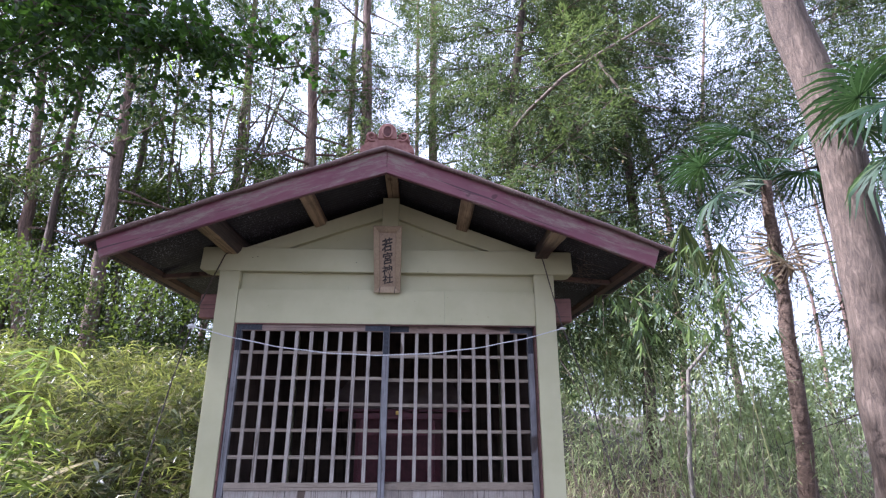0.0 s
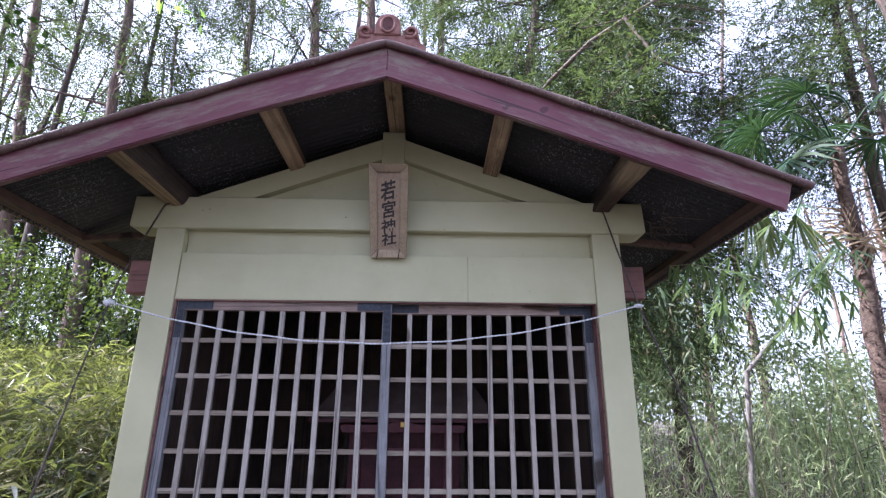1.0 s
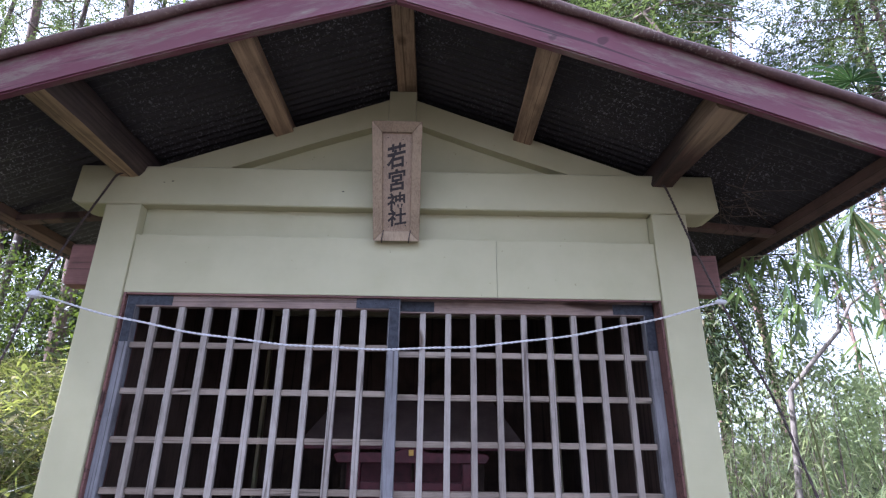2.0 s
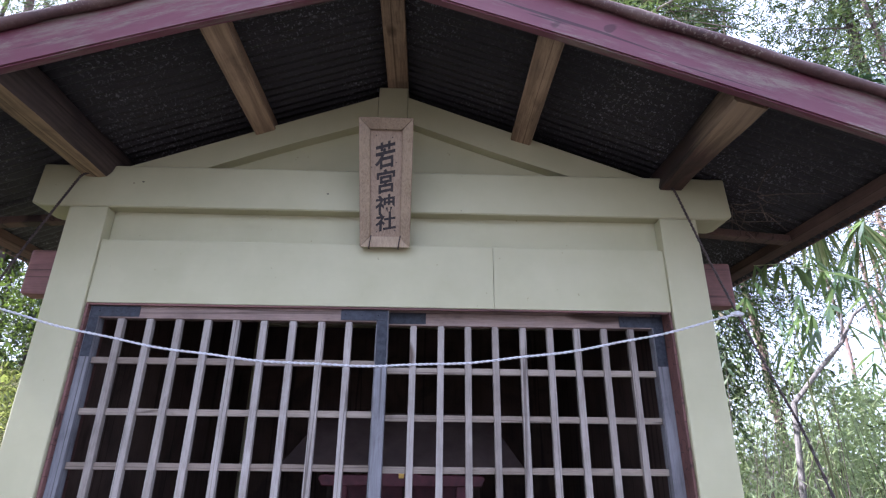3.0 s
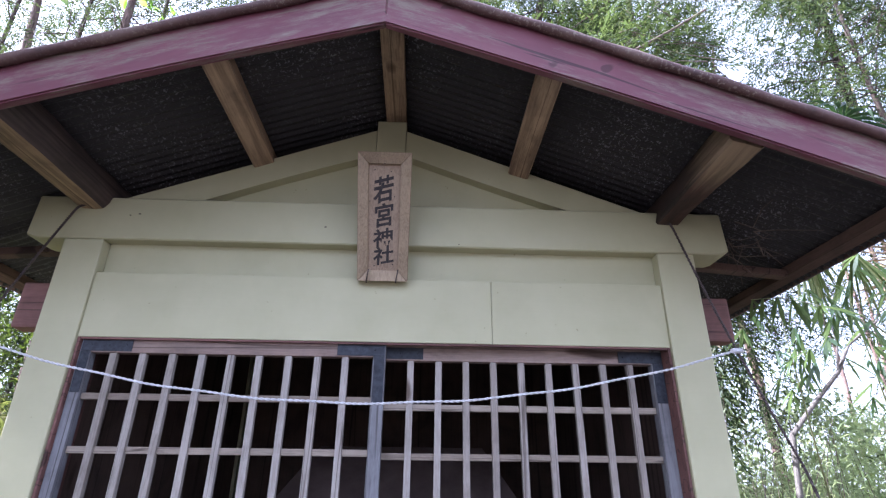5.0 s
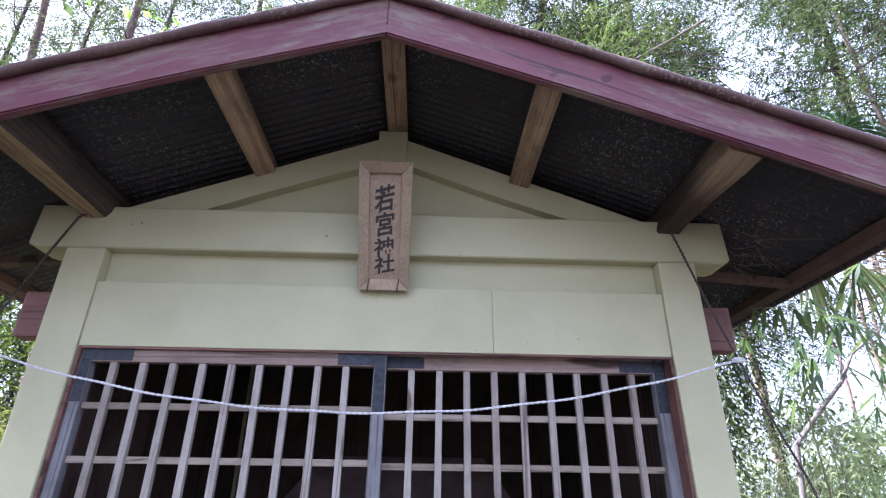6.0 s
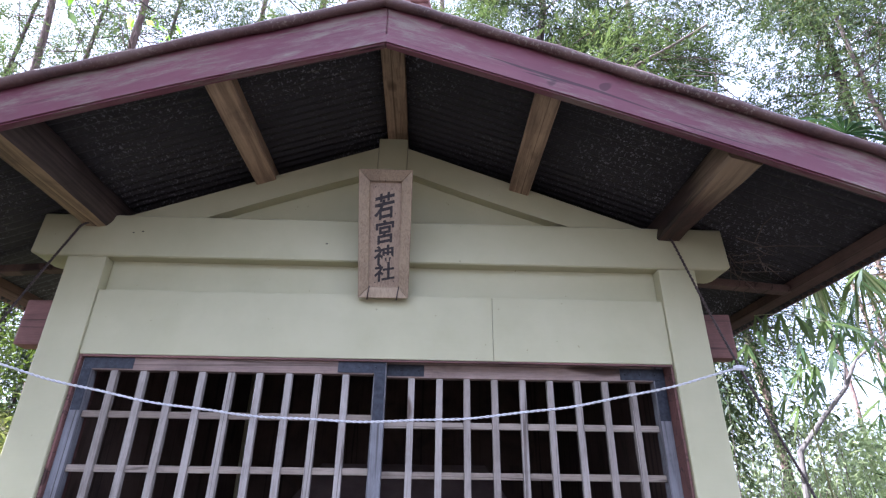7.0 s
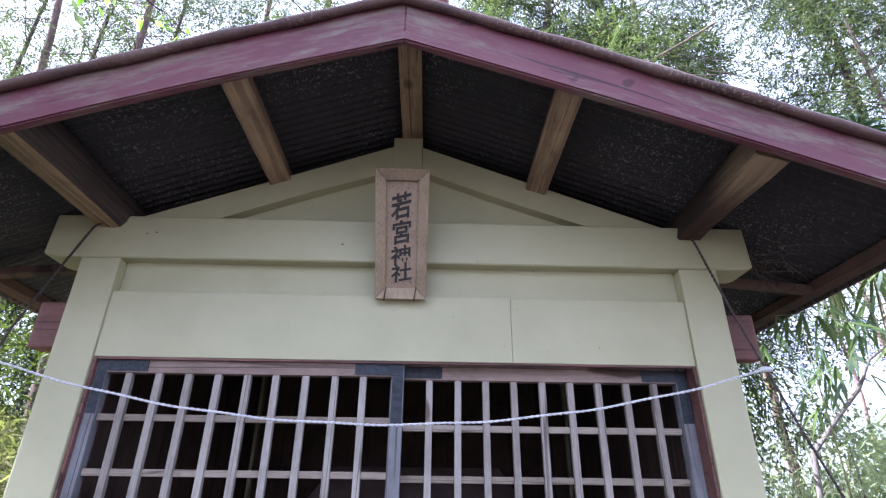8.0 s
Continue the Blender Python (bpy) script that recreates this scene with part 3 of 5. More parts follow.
for sx in (-1, 1):
    corrugated(sx, -0.001, "roof_lining", M_UNDER, "black corrugated underside with pale specks", EAVE - 0.004, FRONT)
    corrugated(sx, 0.012, "roof_sheet", M_ROOF, "rusty red-brown corrugated roof sheet with lichen", EAVE, Y_FRONT)
    # barge board
    top, low = [], []
    for i in range(13):
        x = 1.412 * i / 12
        top.append((sx * x + 0.008 * (1 - x / 1.412), roof_z(x) + 0.0045))
        low.append((sx * min(x, 1.372) + 0.008 * (1 - x / 1.412), barge_low(min(x, 1.372)) - (0.010 if sx > 0 else 0.010 - 0.009 * smooth01(x / 0.5))))
    part("barge_board", prism(top + low[::-1], -0.502, FRONT - 0.0005, 0.003), M_RED[sx], shrine, "faded purplish red barge board with flaking paint")
    # thin strip along the foot of the barge board
    st = [(sx * 1.360 * i / 12 + 0.008 * (1 - i / 12), barge_low(1.360 * i / 12) + (0.020 if sx > 0 else 0.020 + 0.009 * smooth01(i / 5))) for i in range(13)]
    sl = [(x, z - 0.026) for x, z in st]
    part("barge_strip", prism(st + sl[::-1], -0.5065, -0.5025), M_RED[sx], shrine)
    # rolled metal edge on the front of the roof
    xs = np.linspace(0, EAVE + 0.006, 40)
    rng = np.random.default_rng(11 + sx)
    pts = [(sx * x, Y_FRONT - 0.002, roof_z(x) + 0.0060 + 0.0015 * math.sin(x * 17)) for x in xs]
    link_mesh("roof_edge_roll", array_mesh("roof_edge_roll", [tube_arrays(pts, [0.0135 + 0.0014 * math.sin(x * 31) for x in xs], 10, 0.03, rng)], True), M_ROLL, shrine, "dark maroon rolled metal roof edge")
    ex = [(sx * (EAVE + 0.002), y, roof_z(EAVE) + 0.004) for y in np.linspace(Y_FRONT, Y_REAR, 20)]
    link_mesh("eave_edge", array_mesh("eave_edge", [tube_arrays(ex, [0.009] * 20, 6, 0.05, rng)], True), M_ROLL, shrine)


def ridge_cap():
    prof = [(-0.085, roof_z(0.085) + 0.026), (-0.05, roof_z(0.05) + 0.040), (0, 3.052), (0.05, roof_z(0.05) + 0.040), (0.085, roof_z(0.085) + 0.026)]
    part("ridge_cap", prism(prof + [(x, z - 0.012) for x, z in prof[::-1]], -0.40, Y_REAR, 0.002), M_ROOF, shrine)


ridge_cap()


def ornament():
    """The carved end of the ridge: a round boss between two scrolls on a stepped foot."""
    foot = [(-0.150, 3.000), (-0.142, 3.040), (-0.105, 3.066), (-0.070, 3.088), (0.070, 3.088), (0.105, 3.066), (0.142, 3.040), (0.150, 3.000)]
    top = part("ridge_ornament", prism(foot, -0.455, -0.385, 0.005), M_ORN, shrine, "reddish clay ridge-end ornament with scrolls")
    arch = []
    for i in range(17):
        a = math.pi * i / 16
        arch.append((0.048 * math.cos(a), 3.128 + 0.050 * math.sin(a)))
    part("boss", prism(arch + [(-0.052, 3.080), (0.052, 3.080)], -0.462, -0.392, 0.004), M_ORN, top)
    # flat disc on the boss; its dark clay colour is the shade of a hollow
    hole = [(0.022 * math.cos(2 * math.pi * i / 16), 3.124 + 0.030 * math.sin(2 * math.pi * i / 16)) for i in range(16)]
    part("recess_shade", prism(hole, -0.4665, -0.4600), M_ORN_DARK, top, "dark oval disc that stands in for a shaded recess")
    ring = [(0.026 * math.cos(a), -0.464, 3.124 + 0.035 * math.sin(a)) for a in np.linspace(0, 2 * math.pi, 20)]
    link_mesh("rim", array_mesh("rim", [tube_arrays(ring, [0.006] * 20, 6)], True), M_ORN, top)
    for sx in (-1, 1):
        pts, rad = [], []
        for i in range(26):
            a = i / 25 * 2.4 * math.pi
            r = 0.030 * (1 - 0.72 * i / 25)
            pts.append((sx * (0.086 + r * math.cos(a - 2.2)), -0.452, 3.100 + r * math.sin(a - 2.2)))
            rad.append(0.010 * (1 - 0.5 * i / 25))
        link_mesh("scroll", array_mesh("scroll", [tube_arrays(pts, rad, 7)], True), M_ORN, top)
        part("wing", prism([(sx * 0.06, 3.083), (sx * 0.125, 3.060), (sx * 0.118, 3.100), (sx * 0.088, 3.128), (sx * 0.055, 3.120)], -0.445, -0.395, 0.006), M_ORN, top)


M_ORN = plain("clay_ornament", (0.155, 0.060, 0.050), (0.28, 0.145, 0.120), 24, 0.8, 0, (1, 1, 1), 0.4)
M_ORN_DARK = plain("clay_shadow", (0.06, 0.022, 0.022), (0.12, 0.05, 0.045), 24, 0.85)
ornament()

for x, z, r in ((0.232, 2.463, 0.003), (-0.80, 2.535, 0.004), (-0.772, 2.540, 0.005), (-0.19, 2.512, 0.005), (0.28, 2.158, 0.003), (-0.02, 2.30, 0.003)):
    nb = bmesh.new()
    bmesh.ops.create_uvsphere(nb, u_segments=8, v_segments=5, radius=r * 0.6, matrix=Matrix.Translation((x, -0.0028 if z > 2.44 else 0.0085, z)) @ Matrix.Diagonal((1.6, 0.4, 0.7, 1)))
    part("nail_head", nb, M_INK, shrine)

# ---- lattice doors ----


def lattice_door(x0, x1, y, bars, rows, label, irons):
    """A sliding door: stiles, rails, a lattice whose uprights stand in front, and boards below."""
    door = part("lattice_door", box(x0, x1, y, y + 0.032, FLOOR + 0.056, FLOOR + 0.13, 0.002), M_DOOR_X, shrine, label)
    part("top_rail", box(x0 + 0.031, x1 - 0.036, y, y + 0.030, 2.108, 2.172, 0.002), M_HEAD, door)
    part("bottom_rail", box(x0 + 0.031, x1 - 0.036, y + 0.0005, y + 0.030, 1.272, 1.309, 0.002), M_DOOR_X, door)
    part("stile", box(x0, x0 + 0.030, y, y + 0.032, FLOOR + 0.131, 2.172, 0.002), M_STILE, door)
    part("stile", box(x1 - 0.035, x1, y, y + 0.032, FLOOR + 0.131, 2.172, 0.002), M_STILE, door)
    for x in bars:
        lean = random.uniform(-0.0015, 0.0015)
        bm = box(x - 0.0095, x + 0.0095, y + 0.002, y + 0.0195, 1.3095, 2.1075, 0.0012)
        for v in bm.verts:
            v.co.x += lean * (v.co.z - 1.7) / 0.4
        part("upright_bar", bm, M_DOOR_Z, door)
    for z in rows:
        part("cross_bar", box(x0 + 0.0305, x1 - 0.0355, y + 0.0110, y + 0.029, z - 0.0090, z + 0.0090, 0.0015), M_DOOR_X, door)
    n = 5
    for i in range(n):
        a, b = x0 + 0.031 + (x1 - x0 - 0.067) * i / n, x0 + 0.031 + (x1 - x0 - 0.067) * (i + 1) / n
        part("board", box(a + 0.001, b - 0.001, y + 0.010, y + 0.022, FLOOR + 0.131, 1.2715, 0.0015), M_DOOR_Z, door)
    for side, length, drop in irons:
        bm = bmesh.new()
        if side < 0:
            box(x0 + 0.004, x0 + length, y - 0.0022, y + 0.001, 2.112, 2.146, 0.0006, 0, bm)
            box(x0 + 0.004, x0 + 0.029, y - 0.0022, y + 0.001, 2.146 - drop, 2.1115, 0.0006, 0, bm)
        else:
            box(x1 - length, x1 - 0.002, y - 0.0022, y + 0.001, 2.112, 2.146, 0.0006, 0, bm)
            box(x1 - 0.032, x1 - 0.002, y - 0.0022, y + 0.001, 2.146 - drop, 2.1115, 0.0006, 0, bm)
        part("iron_corner", bm, M_IRON, door, "dark blue-black iron corner plate")
        for k in range(3):
            px = (x0 + 0.03 + k * (length - 0.045) / 2) if side < 0 else (x1 - 0.03 - k * (length - 0.045) / 2)
            nb = bmesh.new()
            bmesh.ops.create_uvsphere(nb, u_segments=8, v_segments=5, radius=0.0028, matrix=Matrix.Translation((px, y - 0.002, 2.129)))
            part("nail", nb, M_IRON, door)
    return door


lattice_door(-0.852, 0.018, 0.022, [-0.757 + 0.0826 * i for i in range(9)], [1.988, 1.848, 1.709, 1.571, 1.434],
             "weathered grey wooden lattice sliding door, closed", [(-1, 0.145, 0.15), (1, 0.140, 0.165)])
lattice_door(-0.022, 0.852, 0.058, [0.091 + 0.0825 * i for i in range(9)], [1.975, 1.842, 1.705, 1.566, 1.431],
             "weathered grey wooden lattice sliding door, closed, on the rear track", [(-1, 0.150, 0.06), (1, 0.135, 0.15)])

# ---- inside: a small red altar ----


def altar():
    t = thing("altar_shrine", (0.03, 1.1, FLOOR), "small red inner altar shrine with a dull copper roof", "altar")
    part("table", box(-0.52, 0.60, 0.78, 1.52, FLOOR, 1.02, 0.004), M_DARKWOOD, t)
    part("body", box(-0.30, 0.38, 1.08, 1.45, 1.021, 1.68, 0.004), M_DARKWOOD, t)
    for x0, x1 in ((-0.27, 0.035), (0.045, 0.35)):
        part("altar_door", box(x0, x1, 1.060, 1.079, 1.06, 1.64, 0.003), M_ALTAR, t)
    bm = bmesh.new()
    low = [bm.verts.new(c) for c in ((-0.46, 0.84, 1.700), (0.54, 0.84, 1.700), (0.50, 1.52, 1.700), (-0.42, 1.52, 1.700))]
    top = [bm.verts.new(c) for c in ((-0.34, 1.16, 1.93), (0.42, 1.16, 1.93), (0.42, 1.22, 1.93), (-0.34, 1.22, 1.93))]
    bm.faces.new(low[::-1])
    bm.faces.new(top)
    for i in range(4):
        j = (i + 1) % 4
        bm.faces.new((low[i], low[j], top[j], top[i]))
    roof = part("roof", bm, M_ALTARROOF, t, "dull copper sheet roof")
    part("roof_edge", box(-0.462, 0.542, 0.832, 0.845, 1.682, 1.699, 0.002), M_ALTAR, roof)
    for i in range(7):
        x = -0.38 + i * 0.14
        part("roof_seam", prism([(x - 0.003, 1.704), (x + 0.003, 1.704), (x + 0.003, 1.710), (x - 0.003, 1.710)], 0.845, 0.857), M_ALTARROOF, roof)
    for sx in (-0.18, 0.275):
        part("pillar", box(sx - 0.022, sx + 0.022, 0.68, 0.722, 1.021, 1.655, 0.006), M_ALTAR, t)
    part("rail", prism([(-0.255, 1.632), (0.35, 1.632), (0.365, 1.660), (0.35, 1.672), (0.12, 1.668), (0.07, 1.690), (0.02, 1.690), (-0.03, 1.668), (-0.255, 1.672), (-0.27, 1.660)], 0.672, 0.73, 0.003), M_ALTAR, t)
    part("lower_rail", box(-0.20, 0.295, 0.69, 0.712, 1.53, 1.56, 0.003), M_ALTAR, t)
    part("base_plate", box(-0.26, 0.355, 0.66, 0.778, FLOOR + 0.001, 1.02, 0.004), M_DARKWOOD, t)
    part("ornament", box(0.035, 0.055, 0.664, 0.671, 1.660, 1.684, 0.002), M_BRASS, t, "small brass fitting")


altar()

# ---- the name board ----


def plaque():
    """A framed board that leans forward; built flat, then tilted."""
    W, H = 0.157, 0.386
    t = thing("name_plaque", (-0.001, -0.012, 2.332), "framed wooden name plaque with brushed black characters, leaning forward", "plaque")
    tilt = Matrix.Translation((-0.001, -0.012, 2.332)) @ Matrix.Rotation(radians(25.5), 4, "X")

    def put(name, bm, mat, label=""):
        for v in bm.verts:
            v.co.x *= 0.955 + 0.075 * v.co.z / H
        bm.transform(tilt)
        return part(name, bm, mat, t, label)
    put("board", box(-W / 2 + 0.020, W / 2 - 0.020, 0.009, 0.0155, 0.02, H - 0.02, 0.001), M_SIGNBOARD)
    i = 0.031

    def rail(a, b, c, d):
        bm = bmesh.new()
        outer = [bm.verts.new((x, -0.010, z)) for x, z in (a, b)] + [bm.verts.new((x, -0.0005, z)) for x, z in (c, d)]
        rear = [bm.verts.new((x, 0.016, z)) for x, z in (a, b, c, d)]
        bm.faces.new(outer)
        bm.faces.new(rear[::-1])
        for k in range(4):
            j = (k + 1) % 4
            bm.faces.new((outer[k], outer[j], rear[j], rear[k]))
        bmesh.ops.bevel(bm, geom=bm.edges[:], offset=0.0012, segments=1, affect="EDGES")
        put("frame_rail", bm, M_SIGN)
    w, g = W / 2, 0.0004
    rail((-w + g, 0), (w - g, 0), (w - i - g, i), (-w + i + g, i))
    rail((w - g, H), (-w + g, H), (-w + i + g, H - i - 0.003), (w - i - g, H - i - 0.003))
    rail((-w, H - g), (-w, g), (-w + i, i + g), (-w + i, H - i - 0.003 - g))
    rail((w, g), (w, H - g), (w - i, H - i - 0.003 - g), (w - i, i + g))
    for ch, cz, size, dx, slant in (("\u82e5", 0.277, 0.083, -0.003, 0.20), ("\u5bae", 0.199, 0.074, -0.001, 0.18), ("\u795e", 0.131, 0.057, -0.001, 0.20), ("\u793e", 0.078, 0.058, 0.001, 0.20)):
        cu = bpy.data.curves.new("character", "FONT")
        cu.body, cu.size, cu.extrude, cu.offset = ch, 1.0, 0.004, 0.024
        tmp = bpy.data.objects.new("tmp", cu)
        scene.collection.objects.link(tmp)
        bpy.context.view_layer.update()
        me = bpy.data.meshes.new_from_object(tmp.evaluated_get(bpy.context.evaluated_depsgraph_get()))
        bpy.data.objects.remove(tmp)
        me.name = "character"
        k = Matrix.Identity(4)
        k[0][1], k[1][0] = 0.0, slant
        lay = tilt @ Matrix.Translation((dx, 0.0082, cz)) @ Matrix.Rotation(radians(90), 4, "X") @ Matrix.Diagonal((0.062, size, 0.1, 1)) @ k @ Matrix.Translation((-0.49, -0.38, 0))
        me.transform(lay)
        link_mesh("character", me, M_INK, t, "black brushed character")
    for x in (-0.045, 0.043):
        pts = [(x + 0.004, -0.0125, 0.036), (x, -0.0125, 0.015), (x - 0.003, -0.012, -0.004), (x - 0.003, 0.012, -0.006)]
        me = array_mesh("tie", [tube_arrays(pts, [0.0018] * 4, 6)], True)
        me.transform(tilt)
        link_mesh("tie", me, M_WIRE, t, "bent wire hook")
    for x, z in ((-0.030, 0.335), (0.018, 0.330), (0.030, 0.255), (-0.044, 0.24), (0.030, 0.05), (-0.028, 0.045), (0.0, 0.352)):
        nb = bmesh.new()
        bmesh.ops.create_uvsphere(nb, u_segments=8, v_segments=5, radius=0.0018, matrix=Matrix.Translation((x, 0.0085 if z < 0.34 else -0.0055, z)))
        put("nail", nb, M_INK)


plaque()

# ---- cord and wires ----


def cord():
    a, b = Vector((-1.045, -0.107, 2.108)), Vector((0.987, -0.113, 2.116))
    n = 900
    tt = np.linspace(0, 1, n)
    line = np.stack([a.x + (b.x - a.x) * tt, a.y + (b.y - a.y) * tt, a.z + (b.z - a.z) * tt - 0.151 * 4 * tt * (1 - tt) + 0.0015 * np.sin(tt * 47)], 1)
    ph = tt * 2.06 / 0.030 * 2 * np.pi
    ch = []
    for k in range(2):
        off = np.stack([np.zeros(n), np.cos(ph + k * np.pi), np.sin(ph + k * np.pi)], 1) * 0.0016
        ch.append(tube_arrays(line + off, [0.0020] * n, 6))
    t = thing("white_cord", (0, -0.11, 1.96), "white twisted cord hung slack across the shrine front", "rope")
    link_mesh("strand", array_mesh("strand", [ch[0]], True), M_ROPE, t)
    link_mesh("strand", array_mesh("strand", [ch[1]], True), M_ROPE, t)
    rng = np.random.default_rng(3)
    bm = bmesh.new()
    bmesh.ops.create_icosphere(bm, subdivisions=2, radius=0.015, matrix=Matrix.Translation(a + Vector((-0.006, 0, 0))) @ Matrix.Diagonal((1.5, 0.9, 0.9, 1)))
    for v in bm.verts:
        v.co += Vector(rng.normal(0, 0.0015, 3))
    part("knot", bm, M_ROPE, t, "frayed knot", True)
    q = np.repeat(np.array([list(a)]), 60, 0) + rng.normal(0, 0.004, (60, 3))
    d = unit(rng.normal(0, 1, (60, 3)) + np.array((-0.8, 0, -0.2)))
    link_mesh("frayed_end", array_mesh("frayed_end", [leaf_quads(q, d, ball(rng, 60), 0.022, 0.0022)]), M_ROPE, t)
    bm = bmesh.new()
    bmesh.ops.create_icosphere(bm, subdivisions=2, radius=0.009, matrix=Matrix.Translation(b) @ Matrix.Diagonal((2.2, 0.9, 0.9, 1)))
    part("knot", bm, M_ROPE, t, "tied loop", True)


cord()


def wire(points, name_label):
    p = np.array(points, float)
    s = np.linspace(0, len(p) - 1, 220)
    i = np.minimum(s.astype(int), len(p) - 2)
    f = (s - i)[:, None]
    line = p[i] * (1 - f) + p[i + 1] * f
    k = np.ones(9) / 9
    sm = np.stack([np.convolve(np.pad(line[:, c], 4, mode="edge"), k, "valid") for c in range(3)], 1)
    ph = np.linspace(0, 60 * 2 * np.pi, 220)
    tw = np.stack([np.cos(ph), np.sin(ph), np.zeros(220)], 1) * 0.0022
    ob = link_mesh("stay_wire", array_mesh("stay_wire", [tube_arrays(sm + tw, [0.0026] * 220, 5), tube_arrays(sm - tw, [0.0026] * 220, 5)], True), M_WIRE)
    tagged(ob, name_label, "wire", "stay wires")


wire([(0.880, -0.016, 2.580), (0.915, -0.02, 2.545), (0.955, -0.065, 2.31), (0.987, -0.113, 2.116), (1.050, -0.115, 1.935), (1.095, -0.12, 1.812), (1.22, -0.16, 1.20), (1.35, -0.22, 0.0)], "dark twisted wire from the eave, tied to the cord")
wire([(-0.885, -0.016, 2.584), (-0.950, -0.03, 2.545), (-0.990, -0.05, 2.41), (-1.040, -0.09, 2.20), (-1.049, -0.107, 2.108), (-1.11, -0.115, 1.80), (-1.35, -0.2, 0.0)], "dark twisted wire from the eave beam, by the post")

# ---- trees ----


def trunk_points(pts, base_r, top_r, rng, n=18, flare=1.35):
    p = np.array(pts, float)
    seg = np.r_[0, np.cumsum(np.linalg.norm(np.diff(p, axis=0), axis=1))]
    s = np.linspace(0, seg[-1], n)
    line = np.stack([np.interp(s, seg, p[:, c]) for c in range(3)], 1)
    if n > 5:
        k = np.array((0.25, 0.5, 0.25))
        for c in range(2):
            line[1:-1, c] = np.convolve(line[:, c], k, "valid")
        line[1:-1, :2] += rng.normal(0, min(0.014, base_r * 0.12), (n - 2, 2))
    r = base_r + (top_r - base_r) * (s / s[-1])
    r[0] *= flare
    return line, r


def at_height(line, z):
    return np.array([np.interp(z, line[:, 2], line[:, c]) for c in range(3)])


def limbs(line, z0, z1, count, reach, rise, rng, r0=0.022, twigs=4, bias=None):
    """Branches from a trunk: tubes, and the points and ways of their outer parts."""
    tubes, o, d = [], [], []
    for i in range(count):
        one = []
        z = z0 + (z1 - z0) * (i + rng.uniform(0, 1)) / count
        start = at_height(line, z)
        a = rng.uniform(0, 2 * np.pi)
        if bias is not None and rng.uniform() < 0.7:
            a = bias + rng.normal(0, 0.6)
        L = reach * rng.uniform(0.55, 1.2) * (1.1 - 0.45 * (z - z0) / max(0.1, z1 - z0))
        way = np.array((math.cos(a), math.sin(a), rise + rng.normal(0, 0.18)))
        s = np.linspace(0, 1, 7)[:, None]
        bend = np.array((rng.normal(0, 0.12), rng.normal(0, 0.12), rng.normal(-0.10, 0.10)))
        pts = start + way * L * s + bend * L * s * s + rng.normal(0, 0.018 * L, (7, 3)) * s
        one.append(tube_arrays(pts, np.linspace(r0 * L / reach, 0.003, 7), 5))
        tubes.append(one)
        for k in range(twigs):
            f = rng.uniform(0.25, 0.95)
            b = pts[int(f * 6)]
            tw = unit(way + rng.normal(0, 0.75, 3) + np.array((0, 0, -0.15)))
            tl = L * rng.uniform(0.18, 0.42)
            e = np.stack([b, b + tw * tl * 0.55 + rng.normal(0, 0.03, 3), b + tw * tl + np.array((0, 0, -0.08 * tl))])
            one.append(tube_arrays(e, [0.006, 0.004, 0.002], 4))
            for q in range(3):
                o.append(b + (e[2] - b) * rng.uniform(0.2, 1.0))
                d.append(tw)
        for q in range(4):
            f = rng.uniform(0.45, 1.0)
            o.append(pts[min(6, int(f * 6.99))])
            d.append(unit(way + rng.normal(0, 0.4, 3)))
    return tubes, np.array(o), np.array(d)


def tree(name, label, pts, base_r, top_r, mat, seed, branches=None, foliage=None, leaf_mat=None, sides=12, group="", apart=True):
    """pts: the trunk's line from the ground up. branches: (z0, z1, count, reach, rise, twigs, bias). foliage: (sprays a point, count, length, leaf length, leaf width, scatter)."""
    rng = np.random.default_rng(seed)
    x, y, _ = pts[0]
    pts = [(x, y, gz(x, y) - 0.15)] + list(pts[1:])
    t = thing(name, (x, y, gz(x, y)), label, "tree", group)
    line, r = trunk_points(pts, base_r, top_r, rng, max(8, int((pts[-1][2] - pts[0][2]) / 0.45)))
    link_mesh("trunk", array_mesh("trunk", [tube_arrays(line, r, sides, 0.045 if sides < 20 else 0.02, rng)], True), mat, t)
    if branches:
        allo, alld, tubes = [], [], []
        for z0, z1, count, reach, rise, twigs, bias in branches:
            tb, o, d = limbs(line, z0, min(z1, line[-1, 2]), count, reach, rise, rng, max(0.016, base_r * 0.20), twigs, bias)
            tubes += tb
            allo.append(o)
            alld.append(d)
        if apart:
            for one in tubes:
                limb = link_mesh("limb", array_mesh("limb", one[:1], True), mat, t)
                for tw in one[1:]:
                    link_mesh("twig", array_mesh("twig", [tw], True), mat, limb)
        else:
            tagged(link_mesh("limb_tangle", array_mesh("limb_tangle", [c for one in tubes for c in one], True), mat, t), kind="stuff")
        if foliage:
            per, count, length, ll, lw, scatter = foliage
            o, d = np.concatenate(allo), np.concatenate(alld)
            keep = rng.uniform(0, 1, len(o)) < min(1, per)
            o, d = o[keep], d[keep]
            reps = max(1, int(round(per)))
            o, d = np.repeat(o, reps, 0), np.repeat(d, reps, 0)
            o = o + rng.normal(0, scatter, o.shape)
            d = unit(d + rng.normal(0, 0.55, d.shape) + np.array((0, 0, -0.2)))
            link_mesh("crown", array_mesh("crown", sprays(o, d, count, length, ll, lw, rng)), leaf_mat, t)
    return t


CEDAR = "tall cedar with a bare reddish brown trunk and thin dead limbs"
